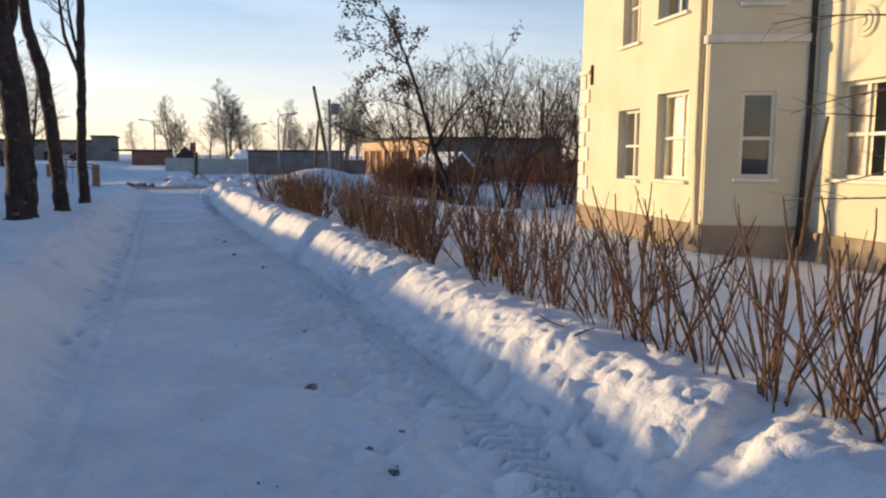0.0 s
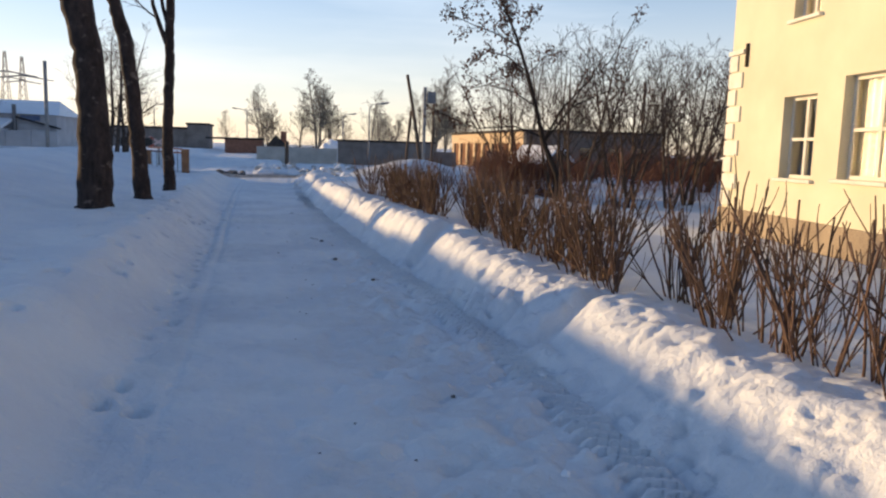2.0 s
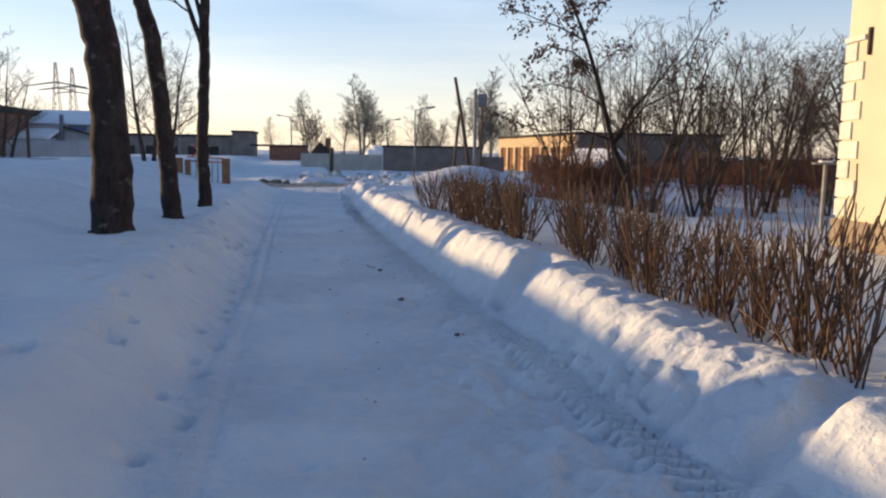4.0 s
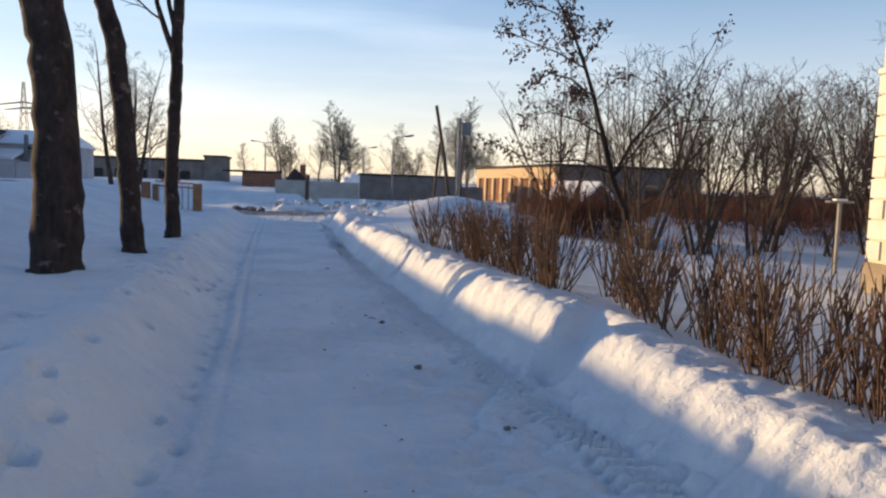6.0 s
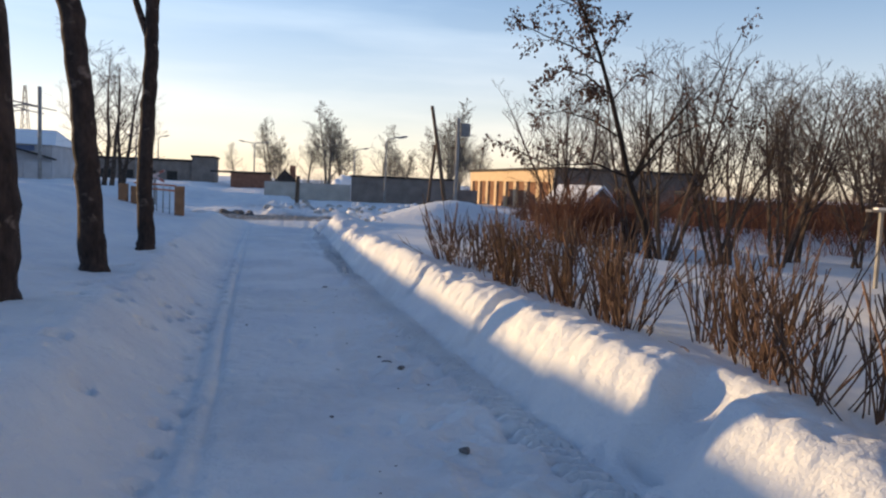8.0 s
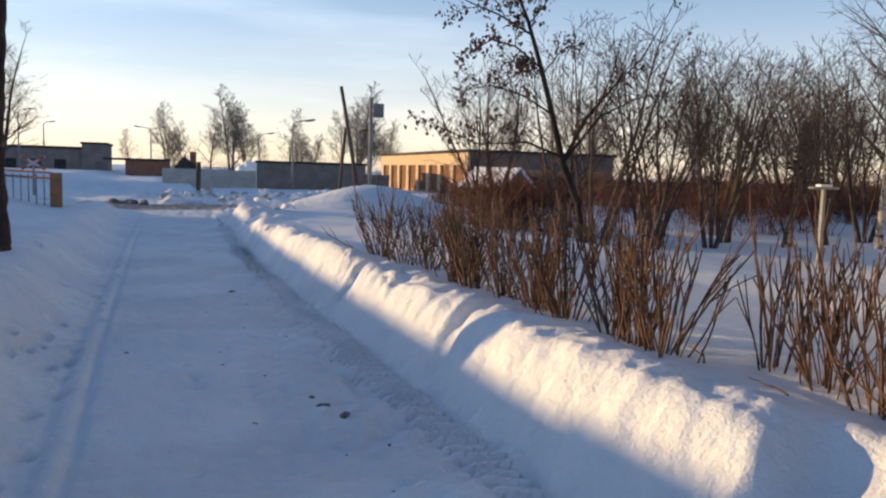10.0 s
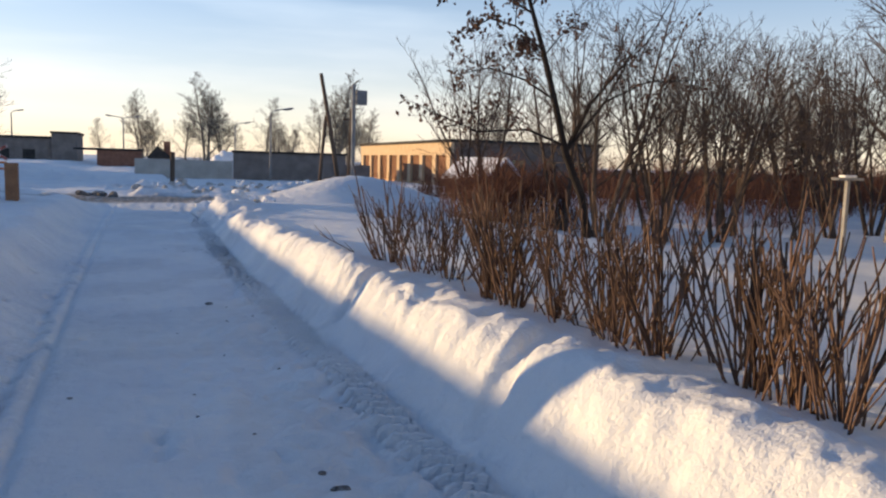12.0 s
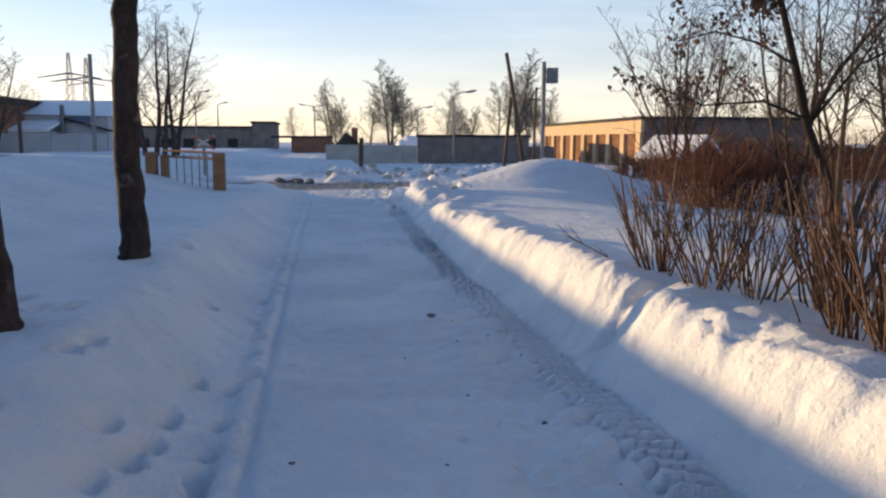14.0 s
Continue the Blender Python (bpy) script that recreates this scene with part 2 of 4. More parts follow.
def bent(p, d, length, segs, wob, rng, lift=0.0):
    pts = [Vector(p)]
    d = Vector(d).normalized()
    for i in range(segs):
        d = (d + Vector((rng.uniform(-wob, wob), rng.uniform(-wob, wob), rng.uniform(-wob, wob) + lift))).normalized()
        pts.append(pts[-1] + d * (length / segs))
    return pts


def grow(V, F, pts, r0, r1, levels, rng, kids=5, ratio=0.55, spread=0.9, lift=0.06, start=0.3, sides=4, tips=None, rmin=0.004):
    """A limb along pts with twigs on it, twigs on those, and so on."""
    n = len(pts)
    radii = [r0 + (r1 - r0) * i / (n - 1) for i in range(n)]
    tube(V, F, pts, radii, sides)
    length = sum((pts[i + 1] - pts[i]).length for i in range(n - 1))
    if levels == 0:
        if tips is not None:
            tips.extend(pts[1:])
        return
    for k in range(kids):
        u = start + (1 - start) * (k + rng.random()) / kids
        x = u * (n - 1)
        i = min(int(x), n - 2)
        p = pts[i].lerp(pts[i + 1], x - i)
        d = (pts[i + 1] - pts[i]).normalized()
        side = Vector((rng.uniform(-1, 1), rng.uniform(-1, 1), rng.uniform(-0.4, 0.8)))
        side = (side - d * side.dot(d)).normalized()
        nd = d * (1 - 0.35 * spread) + side * spread * rng.uniform(0.6, 1.1)
        ln = length * ratio * rng.uniform(0.6, 1.15) * (1.15 - 0.6 * u)
        rr = max(rmin, radii[i] * 0.55)
        grow(V, F, bent(p, nd, ln, 4 if levels > 1 else 3, 0.16, rng, lift), rr, max(rmin * 0.7, rr * 0.35), levels - 1, rng, kids, ratio, spread, lift, 0.15, 3, tips, rmin)


# ---- the ground: one sheet to the horizon ----
def hash2(i, j, seed):
    v = np.sin(i * 127.1 + j * 311.7 + seed * 74.7) * 43758.5453
    return v - np.floor(v)


def vnoise(x, y, s, seed):
    x, y = x / s, y / s
    i, j = np.floor(x), np.floor(y)
    u, v = x - i, y - j
    u, v = u * u * (3 - 2 * u), v * v * (3 - 2 * v)
    return (hash2(i, j, seed) * (1 - u) + hash2(i + 1, j, seed) * u) * (1 - v) + (hash2(i, j + 1, seed) * (1 - u) + hash2(i + 1, j + 1, seed) * u) * v - 0.5


def fbm(x, y, s, seed, octaves=3):
    return sum(vnoise(x, y, s / 2 ** k, seed + k) / 2 ** k for k in range(octaves))


def step(a, b, x):
    t = np.clip((x - a) / (b - a), 0, 1)
    return t * t * (3 - 2 * t)


def bump2(x, y, cx, cy, rx, ry, h):
    return h * np.exp(-((x - cx) / rx) ** 2 - ((y - cy) / ry) ** 2)


prng = random.Random(14)
PRINTS = []
for k in range(34):                     # a dog's trail along the left edge
    py = 8.5 + 0.42 * k + prng.uniform(-0.1, 0.1)
    PRINTS.append((-0.64 + 0.10 * (k % 2) + prng.uniform(-0.08, 0.08), py, 0.055, 0.08, 0.075))
for k in range(46):                     # boot prints up the left slope
    PRINTS.append((prng.uniform(-2.0, -0.95), prng.uniform(5, 23), 0.055, 0.11, 0.085))
for px, py in ((-0.86, 16.37), (-0.86, 16.04), (-0.90, 15.82), (-1.37, 16.6), (-1.59, 17.4), (-0.84, 17.0), (-0.72, 15.5), (-0.61, 15.84), (-0.57, 7.27), (-0.62, 6.94), (-0.4, 6.83)):
    PRINTS.append((px, py, 0.06, 0.10, 0.10))
for k in range(64):                     # shallow scuffs on the packed snow
    PRINTS.append((prng.uniform(0.1, 1.4), prng.uniform(3, 17), prng.uniform(0.035, 0.06), prng.uniform(0.05, 0.11), 0.022))
for k in range(60):                     # paw marks along the crest of the bank
    py = prng.uniform(2.5, 7.5)
    PRINTS.append((2.58 + prng.gauss(0, 0.07), py, prng.uniform(0.02, 0.036), prng.uniform(0.025, 0.05), prng.uniform(0.010, 0.022)))


FOOT_Y, FOOT_X = (0, 4, 9, 12, 13.7, 15, 17, 21, 24, 34), (2.07, 2.05, 1.91, 1.79, 1.65, 1.53, 1.41, 1.23, 1.18, 1.25)
TRACK_Y, TRACK_X = (0, 5, 8, 10, 12.4, 14.2, 15.5, 17, 20.5, 34), (1.90, 1.90, 1.88, 1.78, 1.58, 1.46, 1.38, 1.32, 1.19, 1.12)
RUT_Y, RUT_X = (0, 8, 11, 14, 16, 20, 26, 34), (0.27, 0.28, 0.33, 0.36, 0.42, 0.52, 0.60, 0.62)
GAPS = ((2.75, 0.14, 0.12), (7.75, 0.13, 0.13), (11.72, 0.24, 0.27), (14.68, 0.10, 0.12), (17.25, 0.08, 0.10))


def height(x, y):
    x, y = np.asarray(x, float), np.asarray(y, float)
    near = 1 - step(30, 36, y)
    # bank on the right: its foot, crest and back
    foot = np.interp(y, FOOT_Y, FOOT_X) + 0.08 * fbm(x * 0, y, 1.6, 3, 2)
    wide = 0.48 + 0.17 * (1 - step(7.5, 13.0, y))
    crest = 0.385 + 0.14 * step(8.5, 13.5, y) + 0.03 * fbm(x * 0.6 + 3, y, 1.5, 9, 1) - 0.18 * step(18, 30, y)
    u = (x - foot) / wide
    rough = 0.13 + 0.14 * step(9.0, 13.0, y) + 0.73 * step(15.0, 18.0, y)
    lump = 0.15 * rough * fbm(x, y, 1.0, 21, 2) * np.clip(u + 0.3, 0, 1) * (1 - step(1.0, 1.6, u))
    lobes = 1 - np.abs(fbm(x, y * 0.9, 0.62, 25, 1)) * 2.2
    lump = lump + rough * (0.10 * (lobes - 0.75) + 0.075 * fbm(x, y, 0.44, 27, 1)) * step(0.1, 0.5, u) * (1 - step(1.1, 1.8, u))
    rise = crest * step(0.0, 1.0, u) * (1 - 0.12 * step(1.05, 2.4, u)) + lump
    for gap, long, deep_cut in GAPS:        # dips shaped into the bank so that shade notches its sunlit face
        rise = rise - deep_cut * np.exp(-((y - gap - 0.35 * (x - 2.0)) / long) ** 4) * step(0.05, 0.5, u) * (1 - step(0.9, 1.7, u))
    back = step(3.0, 7.0, x)
    field = np.clip(0.06 - 0.062 * (x - 5), -0.42, 0.06) + 0.22 * fbm(x, y, 4.0, 40, 2)
    right = rise * (1 - back) + field * back
    right = right * near + (1 - near) * (0.05 * fbm(x, y, 2.0, 51, 3) - 0.3 * step(45, 70, y))
    # left side: a low edge, a slope up to the trees and a hill behind
    rut = np.interp(y, RUT_Y, RUT_X)
    edge = -0.20 - rut - 0.08 * fbm(x * 0, y, 3.0, 60)
    v = edge - x
    left = 0.43 * step(0.0, 0.85, v) + 0.07 * fbm(x, y, 0.9, 70, 3) * step(0.1, 0.8, v)
    left = left + 0.55 * step(1.6, 5.0, v) * (1 - 0.8 * step(34, 60, y)) + 0.15 * fbm(x, y, 5.0, 80, 2) * step(1, 4, v)
    left = left * (1 - 0.92 * step(30, 35.5, y) * (1 - step(3.5, 9, v)))
    h = np.where(x > 0.4, np.where(u > 0, right, 0), np.where(v > 0, left, 0))
    on_road = (1 - step(foot - 0.25, foot, x)) * step(edge - 0.1, edge, x) * near
    # packed road with two ruts on the left edge and a tread track on the right
    relief = 0.022 * fbm(x, y, 0.8, 90, 4) + (0.026 + 0.016 * step(-0.2, 0.8, x)) * fbm(x, y, 0.15, 95, 3)
    relief = relief + 0.085 * fbm(x, y, 0.18, 97, 3) * step(0.6, 1.3, x) * (1 - step(0.0, 0.45, u)) * near
    tx = (x - np.interp(y, TRACK_Y, TRACK_X) - 0.02 * fbm(x * 0, y, 3.0, 110, 2)) / 0.115
    tyre = np.exp(-tx ** 4) * near
    calm = np.where(x > 0.4, 1 - 0.8 * step(1.3, 2.0, u), 1.0) * near + (1 - near)   # untrodden snow behind the bank lies smooth
    h = h + relief * (1 - 0.85 * tyre) * calm
    line = rut + 0.015 * fbm(x * 0, y, 4.0, 100, 2)
    deep = near * (0.4 + 0.6 * step(11, 15, y))
    h = h - 0.030 * np.exp(-((x + line) / 0.026) ** 2) * deep + 0.009 * np.exp(-((x + 0.08 + line) / 0.045) ** 2) * deep
    h = h - 0.020 * np.exp(-((x + 0.16 + line) / 0.03) ** 2) * step(9, 14, y) * near
    # lugs in one slightly slanted row, pressed unevenly
    tread = np.clip(0.35 + np.sin((y + 0.045 * tx) * 2 * math.pi / 0.118 + 0.6 * vnoise(x, y, 0.5, 115)) * 2.4, -1, 1)
    h = h + 0.070 * tread * np.exp(-tx ** 8) * near * np.clip(0.9 + 0.6 * vnoise(x, y, 0.7, 113), 0.4, 1.1) - 0.03 * np.exp(-tx ** 4) * near
    # churned, broken snow between the track and the bank, and a crumbled seam along the sunny face
    clump = np.abs(vnoise(x + 0.03 * y, y, 0.19, 116)) + 0.6 * np.abs(vnoise(x, y, 0.105, 117)) - 0.28
    churn = np.clip(0.85 + 1.4 * vnoise(x, y, 1.3, 118), 0.2, 1.2) * near * (1 - 0.6 * step(9.5, 12.0, y))
    h = h + (0.16 + 0.14 * (1 - step(9.0, 11.0, y))) * clump * step(0.7, 1.3, tx) * (1 - step(0.4, 0.75, u)) * churn
    h = h + 0.12 * clump * np.exp(-((tx + 1.5) / 0.7) ** 2) * churn
    seam = np.abs(vnoise(x, y, 0.12, 119)) + 0.5 * np.abs(vnoise(x, y, 0.07, 121)) - 0.2
    h = h + 0.12 * seam * np.exp(-((u - 0.80 - 0.25 * vnoise(x * 0, y, 1.1, 122)) / 0.16) ** 2) * near * np.clip(0.5 + 2.2 * vnoise(x * 0, y, 1.7, 123), 0, 1)
    h = h + 0.013 * fbm(x, y, 0.24, 120, 2) * step(0.2, 0.6, u) * (1 - step(1.3, 2.0, u)) * near
    # far end: clods of ploughed snow, mounds, a bare crossing road
    clods = np.clip(fbm(x, y, 0.9, 130, 3) + 0.1, 0, 1)
    h = h + 0.36 * clods * np.exp(-((x - 1.9 - 0.05 * (y - 28)) / 0.6) ** 2) * step(23, 26, y) * (1 - step(31, 33, y))
    h = h + bump2(x, y, 6.3, 35.0, 2.5, 2.0, 0.92) + bump2(x, y, 6.0, 29.5, 3.0, 1.3, 0.15)
    chunk = np.clip(fbm(x, y, 0.7, 135, 3) + 0.12, 0, 1)
    h = h + 0.60 * chunk * np.exp(-((y - 46 - 0.1 * x) / 3.0) ** 2) * step(-3, 0, x) * (1 - step(7, 9, x)) + 0.35 * chunk * np.exp(-((y - 40.2 - 0.1 * x) / 0.8) ** 2) * step(-7, -5, x) * (1 - step(2, 4, x))
    h = h + 0.5 * (clods + 0.3) * np.exp(-((y - 52 + 0.6 * x) / 1.6) ** 2) * step(-8, -4, x) * (1 - step(0, 2, x))
    h = h + 0.10 * fbm(x, y, 1.6, 150, 3) * step(38, 42, y)
    for px, py, rx, ry, dep in PRINTS:
        sel = (np.abs(x - px) < 4 * rx) & (np.abs(y - py) < 4 * ry)
        if np.any(sel):
            q = ((x - px) / rx) ** 2 + ((y - py) / ry) ** 2
            h = np.where(sel, h - dep * np.exp(-q ** 2) + 0.08 * dep * np.exp(-(q - 2.0) ** 2), h)
    far = step(120, 500, np.hypot(x, y - 20))
    return h * (1 - far)


def spaced(lo, lo2, a, b, hi2, hi, fine, mild, steep):
    """Coordinates: even from a to b, growing mildly out to lo2 and hi2, and steeply beyond."""
    out = list(np.arange(a, b, fine))
    for p, way, mid, end in ((b, 1, hi2, hi), (a, -1, lo2, lo)):
        st = fine
        while way * p < way * end:
            out.append(p)
            st *= mild if way * p < way * mid else steep
            p += way * min(st, 400)
        out.append(end)
    return np.array(sorted(set(out)))


gx = spaced(-2500, -9, -1.0, 2.9, 12, 2500, 0.026, 1.045, 1.12)
gy = spaced(-1500, 1, 2.6, 18.5, 52, 4000, 0.0195, 1.009, 1.07)
X, Y = np.meshgrid(gx, gy)
Zg = height(X, Y)
me = bpy.data.meshes.new("ground")
nx, ny = len(gx), len(gy)
me.vertices.add(nx * ny)
me.vertices.foreach_set("co", np.stack([X.ravel(), Y.ravel(), Zg.ravel()], 1).astype(np.float32).ravel())
ii = (np.arange(ny - 1)[:, None] * nx + np.arange(nx - 1)[None, :]).ravel()
quads = np.stack([ii, ii + 1, ii + nx + 1, ii + nx], 1).astype(np.int32)
me.loops.add(quads.size)
me.loops.foreach_set("vertex_index", quads.ravel())
me.polygons.add(len(quads))
me.polygons.foreach_set("loop_start", np.arange(len(quads), dtype=np.int32) * 4)
me.polygons.foreach_set("use_smooth", np.ones(len(quads), bool))
me.update(calc_edges=True)
me.materials.append(SNOW)
soil = 0.10 * step(-0.7, -0.3, X) * (1 - step(1.2, 1.8, X)) * (1 - step(34, 37, Y)) * step(0.0, 0.25, fbm(X, Y, 0.9, 200, 3) + 0.15)
cross = np.exp(-((Y - 37.2 - 0.12 * X + 0.5 * fbm(X, Y, 3.0, 210, 3)) / 2.0) ** 4) * step(-16, -9, X) * (1 - step(3.0, 5.5, X))
berm = np.exp(-((Y - 46 - 0.1 * X) / 3.2) ** 2) * step(-2, 1, X) * (1 - step(7, 9, X)) * step(-0.05, 0.2, fbm(X, Y, 1.5, 220, 3))
rim = np.exp(-((Y - 33.8) / 0.5) ** 2) * step(1, 1.8, X) * (1 - step(3, 4, X)) * 0.4
soil = np.clip(soil + 1.2 * cross + 0.95 * berm + rim, 0, 1)
layer = me.attributes.new("soil", "FLOAT", "POINT")
layer.data.foreach_set("value", soil.astype(np.float32).ravel())
tagged(new("ground", me), "snow-covered ground with a packed snow path and banks", "ground", kind="structure")


def gz(x, y):
    return float(height(x, y))


# ---- the cream house ----
def wall_cells(axis, at, thick, u0, u1, z0, z1, holes, name, material, parent, label=""):
    """A wall with openings through it. axis 'x': the wall stands at x = at and runs along y."""
    us = sorted({u0, u1, *[h[0] for h in holes], *[h[1] for h in holes]})
    zs = sorted({z0, z1, *[h[2] for h in holes], *[h[3] for h in holes]})
    bm = bmesh.new()
    for a, b in zip(us, us[1:]):
        run = None
        for c, d in list(zip(zs, zs[1:])) + [(None, None)]:
            inside = c is not None and not any(h[0] <= (a + b) / 2 <= h[1] and h[2] <= (c + d) / 2 <= h[3] for h in holes)
            if inside:
                run = (run[0], d) if run else (c, d)
            elif run:
                box(bm, *((at, at + thick, a, b) if axis == "x" else (a, b, at, at + thick)), *run)
                run = None
    bmesh.ops.remove_doubles(bm, verts=bm.verts, dist=1e-4)
    return part(name, bm, material, parent, label)


def window(parent, axis, at, u0, u1, z0, z1, mull, trans, depth=0.24, pale_sheet=()):
    w = new("window")
    w.parent = parent

    def B(a, b, p, q, c, d):
        return (at + p, at + q, a, b, c, d) if axis == "x" else (a, b, at + p, at + q, c, d)
    f = 0.07
    fr = [B(u0, u0 + f, depth - 0.06, depth, z0, z1), B(u1 - f, u1, depth - 0.06, depth, z0, z1), B(u0 + f, u1 - f, depth - 0.06, depth, z0, z0 + f), B(u0 + f, u1 - f, depth - 0.06, depth, z1 - f, z1)]
    boxes("window_frame", TRIMWHITE, w, *fr, bevel=0.006)
    xs = [u0 + f] + [u0 + (u1 - u0) * m for m in mull] + [u1 - f]
    for m in mull:
        c = u0 + (u1 - u0) * m
        boxes("mullion", TRIMWHITE, w, B(c - 0.04, c + 0.04, depth - 0.07, depth - 0.01, z0 + f, z1 - f), bevel=0.005)
    for a, b in zip(xs, xs[1:]):
        for t in trans:
            zc = z0 + (z1 - z0) * t
            boxes("glazing_bar", TRIMWHITE, w, B(a, b, depth - 0.062, depth - 0.012, zc - 0.03, zc + 0.03), bevel=0.004)
        pane = boxes("pane", CLEAR, w, B(a, b, depth - 0.03, depth - 0.022, z0 + f, z1 - f))
        pane.visible_shadow = False
    # folded pale sheet behind the glass, which lightens the panes
    if pale_sheet:
        V, F = [], []
        for c0, c1 in pale_sheet:
            nn, i0 = 24, len(V)
            for q in range(nn + 1):
                u = u0 + (u1 - u0) * (c0 + (c1 - c0) * q / nn)
                d = depth + 0.10 + 0.02 * math.sin(q * 1.7)
                for zz in (z0 + 0.05, z1 + 0.02):
                    V.append((at + d, u, zz) if axis == "x" else (u, at + d, zz))
            F += [(i0 + 2 * q, i0 + 2 * q + 2, i0 + 2 * q + 3, i0 + 2 * q + 1) for q in range(nn)]
        link_mesh("pale_sheet", V, F, PALE_SHEET, w, smooth=True)
    boxes("window_sill", TRIMWHITE, w, B(u0 - 0.10, u1 + 0.10, -0.09, depth - 0.06, z0 - 0.07, z0 - 0.002), bevel=0.012)
    return w


house = thing("house", (10.25, 18.25, -0.19), "two-storey cream plastered house with white quoins and plinth", "house", turn=-8.0)
house.scale = (0.965, 0.965, 0.965)
TOP, XC, YB, YC, WB = 6.9, 1.80, -6.5, -7.12, 1.91
winA = [(-3.62, -2.45, 1.27, 2.86), (-5.78, -4.44, 1.32, 3.10), (-3.48, -2.55, 4.33, 5.75), (-5.6, -4.32, 4.63, 6.1)]
winB = [(0.60, 1.22, 1.40, 3.0), (0.60, 1.22, 4.6, 6.1)]
winC = [(-9.35, -7.72, 1.42, 3.10), (-12.5, -10.9, 1.42, 3.10), (-9.35, -7.72, 4.6, 6.1), (-12.5, -10.9, 4.6, 6.1)]
CANT = Matrix.Translation((0, YB, 0)) @ Matrix.Rotation(radians(-19), 4, "Z")
wall_cells("x", 0, 0.4, YB + 0.4, 0, 0.5, TOP, winA, "wall", PLASTER, house)
wall_cells("y", 0, 0.3, 0.0, WB, 0.5, TOP, winB, "wall", PLASTER, house, "shaded cream plaster wall").matrix_basis = CANT
boxes("wall", PLASTER, house, (0.11, 0.5, YB + 0.28, YB + 0.41, 0.5, TOP))
wall_cells("x", XC, 0.4, -17.0, YC, 0.42, TOP, winC, "wall", PLASTER, house)
boxes("wall", PLASTER, house, (0.4, 11.0, -0.4, 0.0, 0.5, TOP))
boxes("wall", PLASTER, house, (XC + 0.4, 11.0, -17.0, -16.6, 0.42, TOP))
boxes("wall", PLASTER, house, (10.6, 11.0, -16.6, -0.4, 0.42, TOP))
boxes("plinth", PLINTH, house, (-0.07, 0.35, YB, 0.07, -0.9, 0.5), (XC - 0.07, XC + 0.35, -17.07, YC - 0.05, -0.9, 0.42), (0.35, 11.0, -0.35, 0.07, -0.9, 0.5), (XC + 0.35, 11.0, -17.07, -16.65, -0.9, 0.42), bevel=0.015, label="weathered ochre plinth")
boxes("plinth", PLINTH, house, (-0.03, WB, -0.07, 0.25, -0.9, 0.5), bevel=0.015).matrix_basis = CANT
boxes("roof", TAR, house, (-0.4, 11.4, YB - 0.3, 0.4, TOP, TOP + 0.25), (XC - 0.4, 11.4, -17.4, YB - 0.3, TOP, TOP + 0.25))
boxes("floor_slab", DARKWALL, house, (0.45, 10.5, -6.05, -0.45, 0.3, 0.5), (XC + 0.45, 10.5, -16.5, -6.06, 0.3, 0.5), (0.45, 10.5, -6.05, -0.45, 3.6, 3.8), (XC + 0.45, 10.5, -16.5, -6.06, 3.6, 3.8))
boxes("partition", DARKWALL, house, (3.2, 3.3, -6.05, -0.45, 0.5, 3.6), (XC + 2.6, XC + 2.7, -16.5, -6.05, 0.5, 3.6), (3.2, 3.3, -6.05, -0.45, 3.8, TOP - 0.1), (XC + 2.6, XC + 2.7, -16.5, -6.05, 3.8, TOP - 0.1))
boxes("band", TRIMWHITE, house, (-0.06, WB - 0.06, -0.06, 0.0, 3.88, 4.03), bevel=0.015).matrix_basis = CANT
boxes("band", TRIMWHITE, house, (-0.06, 0.0, YB + 0.03, YB + 0.30, 3.88, 4.03), bevel=0.015)
for q in range(9):
    ln = 0.62 if q % 2 else 0.36
    boxes("quoin", TRIMWHITE, house, (-0.04, 0.0, -ln, 0.03, 0.56 + 0.375 * q, 0.56 + 0.375 * q + 0.34), bevel=0.012)
boxes("quoin_cap", TRIMWHITE, house, (-0.07, 0.0, -0.66, 0.05, 3.92, 4.02), bevel=0.015)
boxes("wall_bracket", DARKPIPE, house, (-0.06, -0.005, -0.80, -0.74, 3.62, 4.12))
window(house, "x", 0, *winA[0], [0.5], [0.48], 0.24, [(0.02, 0.45)])
window(house, "x", 0, *winA[1], [0.38], [0.48], 0.24, [(0.02, 0.98)])
window(house, "x", 0, *winA[2], [0.5], [0.6], 0.24, [(0.02, 0.98)])
window(house, "x", 0, *winA[3], [0.5], [0.6])
for h in winB:
    window(house, "y", 0, *h, [], [0.46], 0.10).matrix_basis = CANT
# the pale sheets here stand in for snow and trees reflected in the panes
for h in winC:
    window(house, "x", XC, *h, [0.34, 0.64], [0.46], 0.2, [(0.02, 0.33), (0.66, 0.98)])
V, F = [], []
tube(V, F, [(-0.07, -6.27, 6.8), (-0.07, -6.27, 4.2), (-0.09, -6.30, 4.0), (-0.10, -6.32, 1.9), (-0.07, -6.30, 1.75), (-0.07, -6.30, 0.3), (-0.16, -6.34, 0.12)], [0.045] * 7, 8)
link_mesh("downpipe", V, F, PIPE, house, smooth=True)
V, F = [], []
tube(V, F, [(XC - 0.12, YC + 0.02, 6.8), (XC - 0.12, YC + 0.0, 2.6), (XC - 0.20, YC - 0.04, 0.9), (XC - 0.26, YC - 0.10, 0.1)], [0.05, 0.05, 0.05, 0.06], 8)
link_mesh("downpipe", V, F, DARKPIPE, house, "dark rusty downpipe in the inner corner", smooth=True)
bm = bmesh.new()
